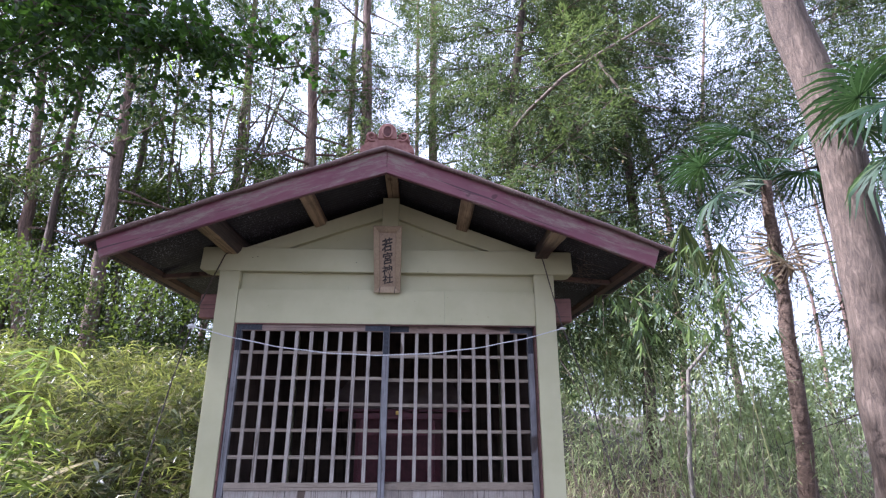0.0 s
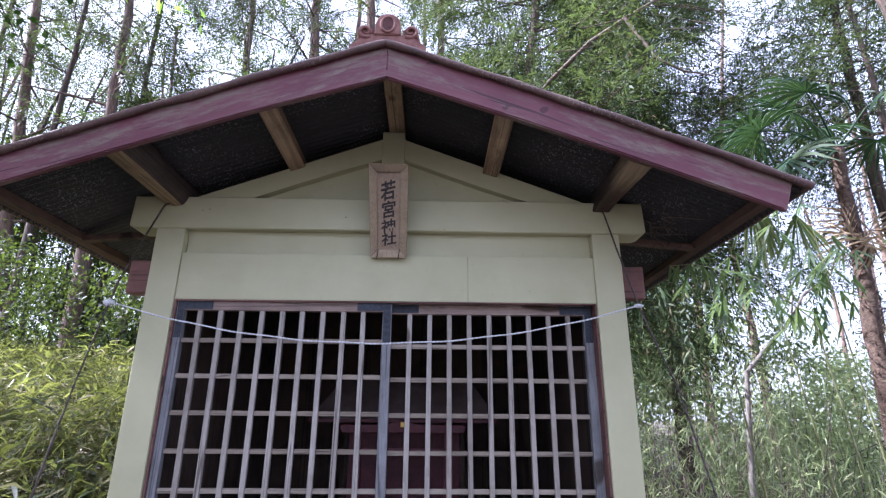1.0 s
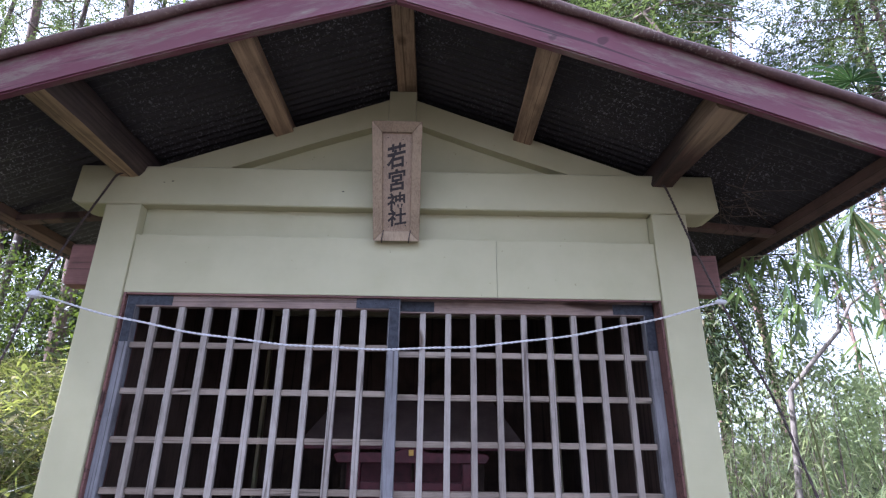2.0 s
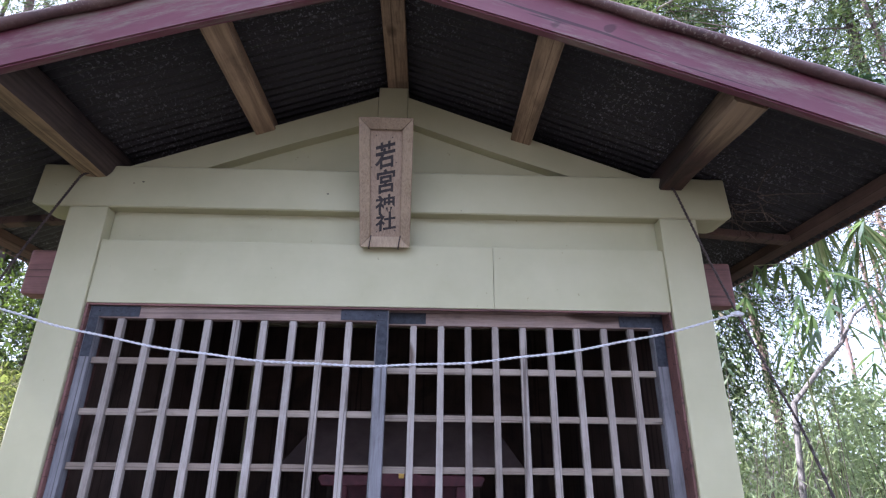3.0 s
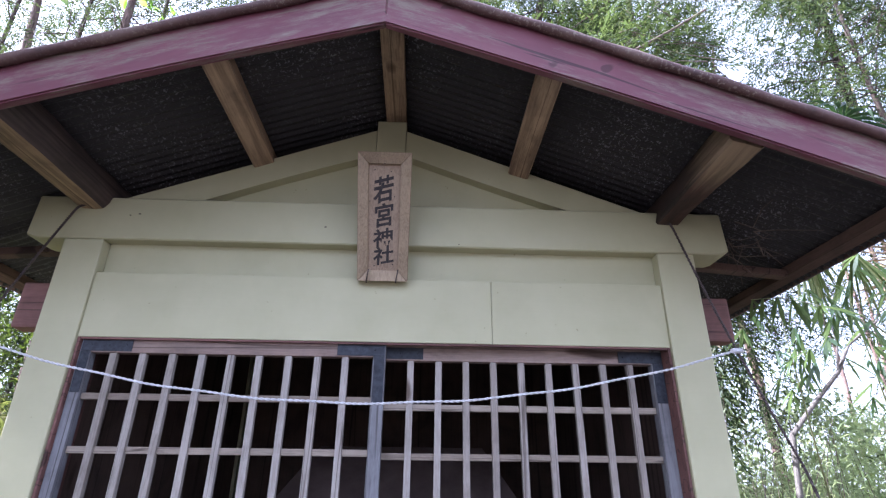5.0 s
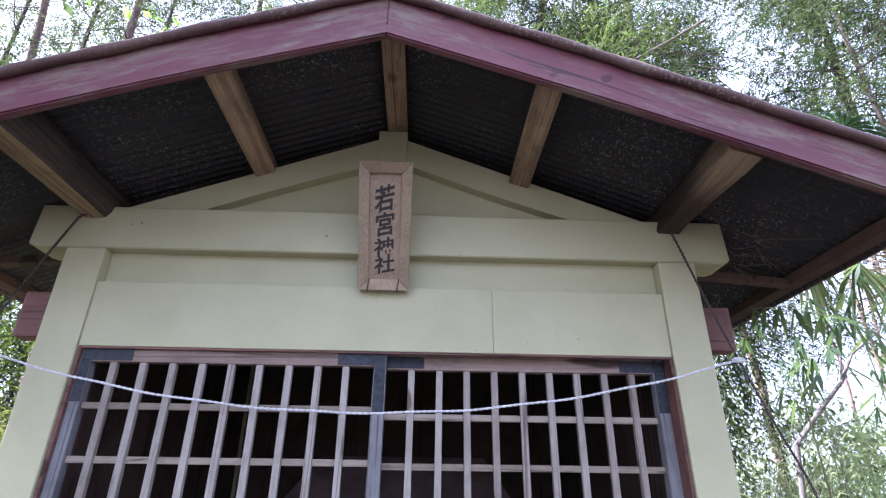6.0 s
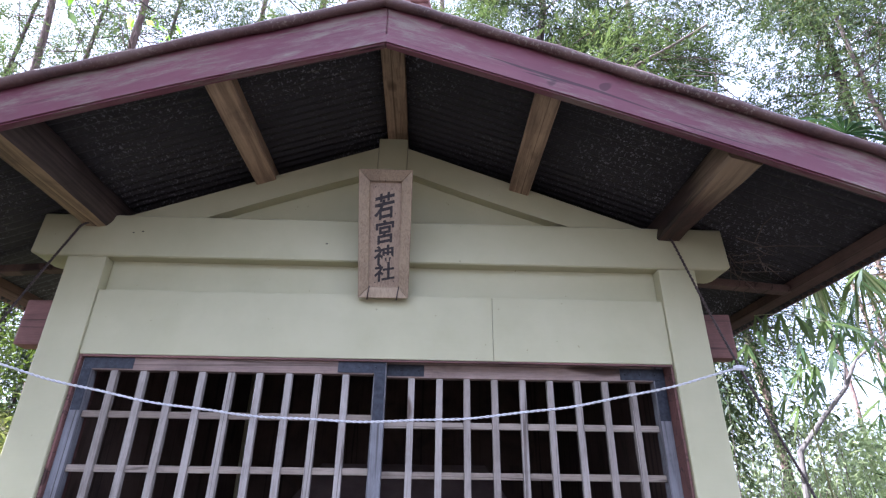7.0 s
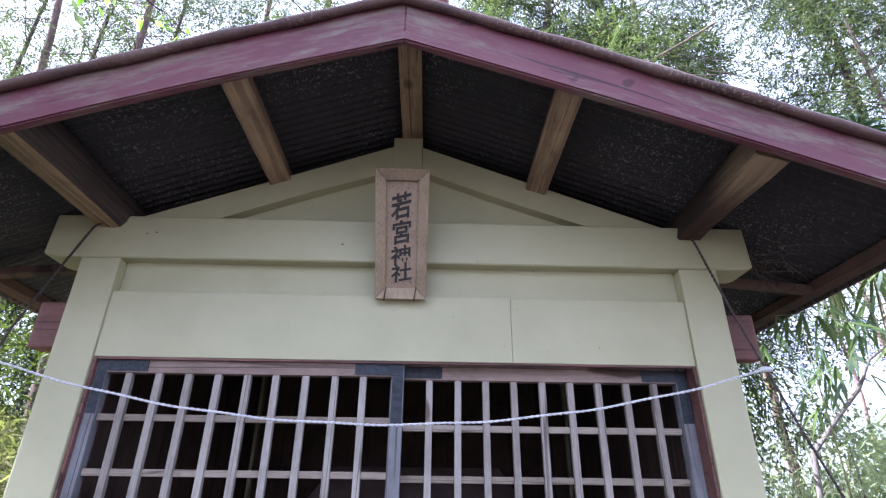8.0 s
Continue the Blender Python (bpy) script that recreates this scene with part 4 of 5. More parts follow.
# trunks behind the shrine, from one side of the view to the other
TALL = [
    ("cedar", 9.0, [(-8.35, 0), (-8.83, 3.8), (-9.70, 9.8), (-10.4, 15.5)], 0.155, 0.07, 21, (4.5, 14, 32, 2.2, 0.05, 3, None), 3.0),
    ("cedar", 8.0, [(-6.45, 0), (-6.60, 3.3), (-6.74, 6.9), (-7.05, 13.5)], 0.150, 0.07, 22, (5.0, 13, 30, 2.2, 0.0, 3, None), 3.0),
    ("cedar", 11.0, [(-5.0, 0), (-5.19, 7.9), (-5.38, 14.5), (-5.5, 18.0)], 0.150, 0.06, 23, (7.0, 17, 34, 2.6, 0.12, 5, None), 4.0),
    ("cedar", 8.0, [(-2.25, 0), (-2.40, 7.1), (-2.60, 10.1), (-2.72, 15.0)], 0.155, 0.07, 24, (6.2, 14, 38, 2.5, 0.10, 5, None), 3.0),
    ("cedar", 9.0, [(-1.20, 0), (-1.34, 8.6), (-1.52, 12.8), (-1.6, 16.5)], 0.185, 0.08, 25, (7.0, 16, 32, 2.3, 0.12, 5, None), 3.0),
    ("cedar", 12.0, [(-2.1, 0), (-2.24, 9.6), (-2.30, 14.1), (-2.35, 18.0)], 0.120, 0.05, 26, (8.0, 17, 22, 1.8, 0.15, 4, None), 4.0),
    ("cedar", 13.0, [(-0.05, 0), (-0.14, 10.8), (-0.21, 16.5), (-0.25, 19.0)], 0.090, 0.04, 27, (8.5, 18, 20, 1.6, 0.15, 4, None), 4.0),
    ("cedar", 10.0, [(0.40, 0), (0.36, 8.3), (0.35, 13.8), (0.35, 17.0)], 0.155, 0.07, 28, (7.0, 16, 30, 2.2, 0.08, 5, None), 3.4),
]
for nm, y, prof, r0, r1, seed, br, per in TALL:
    tree(nm, CEDAR, [(x, y, z) for x, z in prof], r0, r1, M_BARK, seed, [br], (per * 0.8, 11, 0.34, 0.090, 0.024, 0.07), L_HINOKI, 12, "cedars behind the shrine")
tree("slim_tree", "slim pale tree trunk among dark evergreen leaves", [(-6.0, 10.0, 0), (-6.23, 10.0, 4.3), (-6.53, 10.0, 7.4), (-6.9, 10.0, 12.0)], 0.065, 0.03, M_BARK, 31, [(6.5, 12, 12, 1.5, 0.2, 4, None)], (3, 8, 0.25, 0.09, 0.04, 0.2), L_BROAD, 10)

for i, (x, y, h) in enumerate(((-10.6, 9.2, 19.0), (-8.0, 8.2, 17.5), (-7.2, 9.6, 19.5))):
    tree("slim_tree", "slim high tree on the bank with thin crooked limbs", [(x, y, 0), (x - 0.1 + 0.07 * i, y, 8.0), (x - 0.25 + 0.1 * i, y, h)], 0.085, 0.025, M_BARK_DARK, 340 + i, [(8.5, h, 30, 2.1, 0.25, 5, None)], (2, 8, 0.28, 0.075, 0.022, 0.12), L_HINOKI, 9, "slim trees on the bank")

# the cypress whose limbs hang over the roof
tree("cypress", "leafy cypress with drooping green sprays and crooked dry limbs", [(1.55, 6.0, 0), (1.79, 6.0, 6.2), (1.97, 6.0, 8.4), (2.30, 6.0, 10.6), (2.5, 6.0, 14.0)], 0.13, 0.05, M_BARK_DARK, 41,
     [(3.0, 13.0, 74, 2.7, -0.06, 6, None), (3.2, 9.0, 34, 3.0, -0.10, 6, -0.5)], (6, 12, 0.44, 0.088, 0.0205, 0.17), L_HINOKI)
tree("cypress", "leafy cypress with drooping green sprays, behind the shrine", [(4.6, 7.6, 0), (4.7, 7.6, 6.0), (4.9, 7.6, 14.0)], 0.14, 0.05, M_BARK_DARK, 42,
     [(4.4, 13.0, 76, 2.5, -0.06, 6, None)], (6, 11, 0.46, 0.095, 0.022, 0.22), L_HINOKI)
tree("cypress", "leafy cypress with blue-green sprays against the bright sky", [(7.9, 6.2, 0), (8.0, 6.2, 6.0), (8.2, 6.2, 14.0)], 0.13, 0.05, M_BARK_DARK, 43,
     [(6.2, 13.0, 52, 2.1, 0.0, 5, None)], (4, 11, 0.34, 0.090, 0.025, 0.24), L_HINOKI)


def long_limb(pts, r0):
    return tube_arrays(np.array(pts, float), np.linspace(r0, r0 * 0.35, len(pts)), 7, 0.05, np.random.default_rng(4))


crooked = thing("dead_limb", (1.85, 5.95, 6.9), "long crooked dead limb lodged in the cypress", "branch")
link_mesh("limb", array_mesh("limb", [long_limb([(1.84, 5.95, 6.75), (1.62, 4.6, 6.15), (1.72, 3.9, 6.05), (2.2, 3.6, 6.45), (2.72, 3.5, 6.80), (3.2, 3.45, 7.1), (3.7, 3.4, 7.45)], 0.042)], True), M_TWIG, crooked)
link_mesh("fork", array_mesh("fork", [long_limb([(2.66, 3.5, 6.78), (2.86, 3.45, 6.35), (3.0, 3.4, 6.05), (3.25, 3.35, 5.85), (3.6, 3.3, 5.75)], 0.026)], True), M_TWIG, crooked)
for i in range(26):
    r4 = np.random.default_rng(1500 + i)
    b = np.array((r4.uniform(1.5, 4.2), r4.uniform(3.2, 4.4), r4.uniform(4.6, 7.8)))
    e = b + np.array((r4.uniform(0.3, 1.1) * r4.choice((-1, 1)), r4.normal(0, 0.2), r4.uniform(-0.4, 0.35)))
    link_mesh("dry_twig", array_mesh("dry_twig", [tube_arrays([b, (b + e) / 2 + r4.normal(0, 0.06, 3), e], [0.009, 0.006, 0.002], 5)], True), M_TWIG, crooked)

# broad trunk that leans beside the path
tree("leaning_tree", "thick leaning tree with pale peeling bark, partly sunlit", [(3.58, 0.95, 0), (3.66, 0.95, 1.2), (3.70, 0.95, 2.02), (3.765, 0.95, 2.92), (3.785, 0.95, 3.68), (3.69, 0.95, 4.52), (3.60, 0.95, 5.46), (3.4, 0.98, 7.5), (3.2, 1.0, 11.0)], 0.205, 0.105, M_BARK_BIG, 51,
     [(6.5, 11.0, 18, 2.4, 0.2, 5, None)], (2, 10, 0.32, 0.066, 0.016, 0.2), L_HINOKI, 22)


def evergreen_mass(name, label, centres, per, spread, size, width, mat, seed, kind="stuff"):
    """Understorey: leaves in clumps round many centres."""
    rng = np.random.default_rng(seed)
    c = np.array(centres, float)
    n = len(c) * per
    p = np.repeat(c, per, 0) + rng.normal(0, 1, (n, 3)) * np.array(spread)
    d = unit(ball(rng, n) + np.array((0, 0, -0.35)))
    ch = [leaf_quads(p, d, unit(ball(rng, n) + np.array((0, 0, 0.9))), size * rng.uniform(0.6, 1.4, n), size * width * rng.uniform(0.7, 1.2, n))]
    ob = link_mesh(name, array_mesh(name, ch), mat)
    return tagged(ob, label, "foliage", kind=kind)


def scatter(rng, n, lo, hi, cut=0.0, size=0.45, rise=0.0):
    """Places in a block, thinned by a noise so that gaps stay between the clumps."""
    out = []
    while len(out) < n:
        q = [rng.uniform(a, b) for a, b in zip(lo, hi)]
        if noise.noise((q[0] * size, q[1] * size + 7, q[2] * size)) > cut:
            out.append((q[0], q[1], q[2] + (gz(q[0], q[1]) if rise else 0)))
    return out


R = np.random.default_rng(77)
evergreen_mass("evergreen_thicket", "dark glossy evergreen trees with bright gaps on the bank", scatter(R, 1650, (-16, 8.3, 0.2), (-3.4, 13.0, 8.4), 0.02, 0.7), 84, (0.19, 0.19, 0.15), 0.115, 0.48, L_BROAD, 61)
evergreen_mass("evergreen_shrubs", "dark evergreen shrubs at the top of the bank", scatter(R, 330, (-10, 5.0, 0.0), (-1.4, 8.0, 2.3), 0.08, 0.75, 1), 46, (0.19, 0.19, 0.15), 0.085, 0.42, L_BROAD, 62)
for i in range(26):
    rng = np.random.default_rng(200 + i)
    x, y = rng.uniform(-15, -3.2), rng.uniform(8.5, 13)
    h = rng.uniform(5, 9)
    tree("evergreen_stem", "slender dark stem of an evergreen on the bank", [(x, y, 0), (x + rng.normal(0, 0.3), y, gz(x, y) + h * 0.5), (x + rng.normal(0, 0.7), y, gz(x, y) + h)], rng.uniform(0.04, 0.085), 0.02, M_BARK_DARK, 300 + i, None, None, None, 8, "evergreen stems")

evergreen_mass("evergreen_tops", "high leafy crowns over the bank, thin against the sky", scatter(R, 900, (-15, 7.5, 8.2), (-4.2, 12.5, 19.0), 0.05, 0.6), 96, (0.22, 0.22, 0.15), 0.080, 0.40, L_HINOKI, 66)
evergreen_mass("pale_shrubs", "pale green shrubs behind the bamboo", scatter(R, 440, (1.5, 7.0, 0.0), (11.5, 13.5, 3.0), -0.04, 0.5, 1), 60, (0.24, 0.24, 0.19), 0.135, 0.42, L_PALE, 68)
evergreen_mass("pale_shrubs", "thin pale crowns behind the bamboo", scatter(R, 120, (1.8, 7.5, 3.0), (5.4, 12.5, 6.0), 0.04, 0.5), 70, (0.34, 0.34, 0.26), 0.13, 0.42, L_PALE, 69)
evergreen_mass("conifer_tops", "dark blue-green conifer foliage with gaps", scatter(R, 940, (4.6, 3.0, 5.6), (12.5, 8.5, 12.5), 0.08, 0.5), 100, (0.20, 0.20, 0.26), 0.090, 0.22, L_HINOKI, 67)
tree("bare_conifer", "thin conifer with level dry limbs and sparse green sprays", [(7.2, 4.9, 0), (7.2, 4.9, 4.0), (7.1, 4.9, 9.5)], 0.075, 0.03, M_BARK_DARK, 44,
     [(1.8, 9.0, 36, 1.9, -0.04, 5, None)], (1.2, 9, 0.34, 0.080, 0.020, 0.16), L_HINOKI)

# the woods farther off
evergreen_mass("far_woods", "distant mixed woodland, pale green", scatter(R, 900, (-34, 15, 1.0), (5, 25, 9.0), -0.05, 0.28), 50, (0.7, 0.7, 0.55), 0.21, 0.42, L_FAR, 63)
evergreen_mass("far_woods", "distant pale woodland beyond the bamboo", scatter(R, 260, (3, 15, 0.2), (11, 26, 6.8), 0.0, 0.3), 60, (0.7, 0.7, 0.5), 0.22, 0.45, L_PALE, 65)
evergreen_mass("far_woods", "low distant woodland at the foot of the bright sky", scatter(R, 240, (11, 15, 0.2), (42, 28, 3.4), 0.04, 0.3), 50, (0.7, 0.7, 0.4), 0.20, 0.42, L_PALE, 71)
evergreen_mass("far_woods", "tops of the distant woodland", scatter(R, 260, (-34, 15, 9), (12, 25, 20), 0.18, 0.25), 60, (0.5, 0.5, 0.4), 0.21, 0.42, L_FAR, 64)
for i in range(40):
    rng = np.random.default_rng(500 + i)
    x, y = rng.uniform(-26, 30), rng.uniform(14, 25)
    h = rng.uniform(13, 19)
    tree("distant_tree", "distant bare tree trunk in the woods", [(x, y, 0), (x + rng.normal(0, 0.4), y, h * 0.5), (x + rng.normal(0, 0.8), y, h)], rng.uniform(0.09, 0.16), 0.04, M_BARK, 600 + i, [(5, h, 10, 1.9, 0.1, 3, None)], None, None, 8, "distant trees", False)
# trees added out of view on the sunny side, to shade the clearing
for i, (x, y) in enumerate([(-8.4, -3.4), (-11.2, 2.4), (-7.4, -7.0), (-12.5, -5.0), (-6.4, 1.5), (-6.6, -1.9), (-10.2, -1.4), (-9.6, -5.4)]):
    tree("unseen_clearing_tree", "unseen tall leafy tree added to shade the clearing from the sunny side", [(x, y, 0), (x, y, 7), (x + 0.3, y, 14 + i % 3)], 0.17, 0.06, M_BARK, 860 + i, [(6.0 if i != 4 else 7.6, 15 if i != 4 else 11.4, 22 if i != 4 else 19, 2.4, 0.05, 4, None)], (3 if i > 4 else 2 if i < 4 else 1, 6, 0.5, 0.17, 0.075, 0.35), L_FAR, 8, "trees of the clearing", False)
# unseen trees added round the clearing, behind the path
for i in range(9):
    rng = np.random.default_rng(800 + i)
    a = radians(200 + i * 17.5)
    x, y = 15 * math.cos(a), 15 * math.sin(a) - 4
    tree("unseen_clearing_tree", "unseen tall leafy tree added at the edge of the clearing", [(x, y, 0), (x, y, 7), (x + 0.3, y, 13)], 0.17, 0.06, M_BARK, 820 + i, [(3, 13, 20, 2.6, 0.05, 4, None)], (2, 5, 0.5, 0.18, 0.07, 0.3), L_FAR, 8, "trees of the clearing", False)

# ---- overhanging branch in front ----


def lobed(o, d, up, L):
    side = unit(np.cross(d, up))
    out = [leaf_quads(o, d, up, L, L * 0.62, 0.5)]
    for s in (-1, 1):
        out.append(leaf_quads(o + d * (L * 0.18)[:, None] + up * 0.001, unit(d * 0.7 + side * s * 0.75), up, L * 0.62, L * 0.34, 0.5))
    return out


def overhang():
    """A slender tree by the path, whose boughs hang into the view from above."""
    rng = np.random.default_rng(91)
    base = (-4.2, -0.6, gz(-4.2, -0.6))
    t = thing("overhanging_tree", base, "slender tree with overhanging boughs of small lobed green leaves", "tree")
    stem = np.array([(-4.2, -0.6, base[2] - 0.1), (-4.1, -0.6, 2.2), (-3.7, -0.6, 3.4), (-3.0, -0.65, 3.85), (-2.2, -0.7, 3.75), (-1.5, -0.7, 3.62), (-0.95, -0.65, 3.50), (-0.50, -0.62, 3.36)])
    bough = np.array([(-3.7, -0.6, 3.4), (-3.2, -0.2, 4.3), (-2.6, 0.3, 4.8), (-2.0, 0.75, 4.75), (-1.62, 0.9, 4.52)])
    link_mesh("trunk", array_mesh("trunk", [tube_arrays(stem, [0.055, 0.05, 0.036, 0.026, 0.018, 0.011, 0.007, 0.003], 8)], True), M_BARK_DARK, t)
    link_mesh("bough", array_mesh("bough", [tube_arrays(bough, [0.03, 0.022, 0.015, 0.009, 0.004], 7)], True), M_BARK_DARK, t)
    o, d = [], []
    for i in range(124):
        line, f = stem, rng.uniform(2.6, 6.9) if i % 3 else rng.uniform(4.0, 5.6)
        k = min(len(line) - 2, int(f))
        b = line[k] + (line[k + 1] - line[k]) * (f - k)
        e = b + np.array((rng.uniform(-0.35, 0.35), rng.uniform(-0.55, 0.12 if f > 4.8 else 0.65), rng.uniform(-0.72, 0.22) if f < 5.7 else rng.uniform(-0.35, 0.2)))
        m = (b + e) / 2 + rng.normal(0, 0.04, 3)
        link_mesh("twig", array_mesh("twig", [tube_arrays([b, m, e], [0.005, 0.0035, 0.0015], 5)], True), M_BARK_DARK, t)
        for q in range(44):
            s = rng.uniform(0.25, 1.05)
            o.append(b + (e - b) * s + rng.normal(0, 0.05, 3))
            d.append(unit(np.array((rng.normal(0, 0.7), rng.normal(0, 0.7), -0.55))))
    o, d = np.array(o), np.array(d)
    n = len(o)
    up = unit(rng.normal(0, 0.5, (n, 3)) + np.array((0, 0, 1)))
    link_mesh("crown", array_mesh("crown", lobed(o, d, up, rng.uniform(0.028, 0.060, n))), L_NEAR, t)
    # leaves at the end of the upper bough, with backlight in their colour
    for k, (ex, ey, ez, count) in enumerate(((-2.12, 0.86, 4.55, 5), (-1.99, 0.92, 4.60, 3), (-1.70, 0.9, 4.50, 4), (-1.55, 0.88, 4.40, 8), (-1.46, 0.92, 4.36, 6))):
        e = np.array((ex, ey, ez))
        b = bough[3] + (bough[4] - bough[3]) * (0.2 * k)
        twig = link_mesh("twig", array_mesh("twig", [tube_arrays([b, (b + e) / 2 + np.array((0, 0, 0.03)), e], [0.004, 0.003, 0.0012], 5)], True), M_BARK_DARK, t)
        f = rng.uniform(0.75, 1.05, count)[:, None]
        q = b + (e - b) * f + rng.normal(0, 0.035, (count, 3))
        way = unit(np.stack([rng.normal(0.1, 0.6, count), rng.normal(0, 0.5, count), rng.uniform(-1.2, -0.3, count)], 1))
        flat = unit(rng.normal(0, 0.5, (count, 3)) + np.array((0, -0.7, 0.6)))
        link_mesh("leaves", array_mesh("leaves", [leaf_quads(q, way, flat, rng.uniform(0.06, 0.10, count), rng.uniform(0.026, 0.042, count), 0.5)]), L_SPRIG, twig, "leaves in a bright green that holds their backlight")


overhang()

# ---- bamboo grass on the bank ----


def bank_grass():
    rng = np.random.default_rng(101)
    n = 5600
    x, y = rng.uniform(-9.0, -1.12, n), rng.uniform(-1.2, 6.8, n)
    h = rng.uniform(0.35, 1.0, n) * (0.68 + 0.75 * np.array([noise.noise((a * 1.5, b * 1.5, 3)) for a, b in zip(x, y)]))
    h = np.where((x > -2.0) & (y < 1.2), h * 0.75, h)
    z = gz_array(x, y)
    base = np.stack([x, y, z], 1)
    lean = rng.normal(0, 0.22, (n, 2))
    top = base + np.stack([lean[:, 0] * h, lean[:, 1] * h, h], 1)
    stalks = leaf_quads(base, unit(top - base), ball(rng, n), np.linalg.norm(top - base, axis=1), 0.006, 0.5)
    per = 7
    f = rng.uniform(0.25, 1.0, (n, per, 1))
    p = (base[:, None] + (top - base)[:, None] * f).reshape(-1, 3)
    a = rng.uniform(0, 2 * np.pi, n * per)
    d = unit(np.stack([np.cos(a), np.sin(a), rng.uniform(0.0, 0.9, n * per)], 1))
    ch = [blades(p, d, rng.uniform(0.14, 0.42, n * per), rng.uniform(0.016, 0.044, n * per), rng.uniform(0.3, 1.2, n * per), rng)]
    tagged(link_mesh("bamboo_grass", array_mesh("bamboo_grass", ch), L_SASA), "dense sunlit bamboo grass covering the bank", "grass", kind="stuff")
    tagged(link_mesh("bamboo_grass_stalks", array_mesh("bamboo_grass_stalks", [stalks]), L_DRY), "dry stalks of the bamboo grass", "grass", kind="stuff")
    m = 10000
    gx, gy = rng.uniform(-8.5, -1.12, m), rng.uniform(-1.2, 6.5, m)
    ga = rng.uniform(0, 2 * np.pi, m)
    gd = unit(np.stack([np.cos(ga) * 0.6, np.sin(ga) * 0.6, rng.uniform(0.7, 1.5, m)], 1))
    gp = np.stack([gx, gy, gz_array(gx, gy) + rng.uniform(0.0, 0.55, m)], 1)
    tagged(link_mesh("arching_grass", array_mesh("arching_grass", [blades(gp, gd, rng.uniform(0.30, 0.75, m), rng.uniform(0.006, 0.014, m), rng.uniform(0.5, 1.4, m), rng)]), L_SASA), "long arching grass blades on the bank", "grass", kind="stuff")
    # tall single shoot
    for sx, sy, hh, seed in ((-2.25, 0.3, 1.72, 1), (-2.32, 0.4, 1.30, 2), (-3.3, 1.4, 1.35, 3)):
        r2 = np.random.default_rng(seed)
        b = np.array((sx, sy, gz(sx, sy)))
        line = [b, b + np.array((0.06, 0.0, hh * 0.5)), b + np.array((0.22, 0.02, hh))]
        t = thing("bamboo_shoot", tuple(b), "young bamboo shoot with bright yellow-green leaves", "bamboo", "young bamboo shoots")
        link_mesh("culm", array_mesh("culm", [tube_arrays(line, [0.008, 0.006, 0.003], 6)], True), M_CULM, t)
        k = 60
        f = r2.uniform(0.55, 1.0, k)
        q = np.array([np.array(line[1]) + (np.array(line[2]) - np.array(line[1])) * max(0, (v - 0.5) * 2) for v in f])
        aa = r2.uniform(0, 2 * np.pi, k)
        dd = unit(np.stack([np.cos(aa), np.sin(aa), r2.uniform(0.0, 0.6, k)], 1))
        link_mesh("leaves", array_mesh("leaves", [blades(q, dd, r2.uniform(0.16, 0.34, k), r2.uniform(0.020, 0.034, k), 0.8, r2)]), L_SHOOT, t)


M_CULM = plain("bamboo_culm", (0.17, 0.19, 0.07), (0.34, 0.34, 0.16), 16, 0.5)
bank_grass()

# ---- bamboo thicket beside the shrine ----


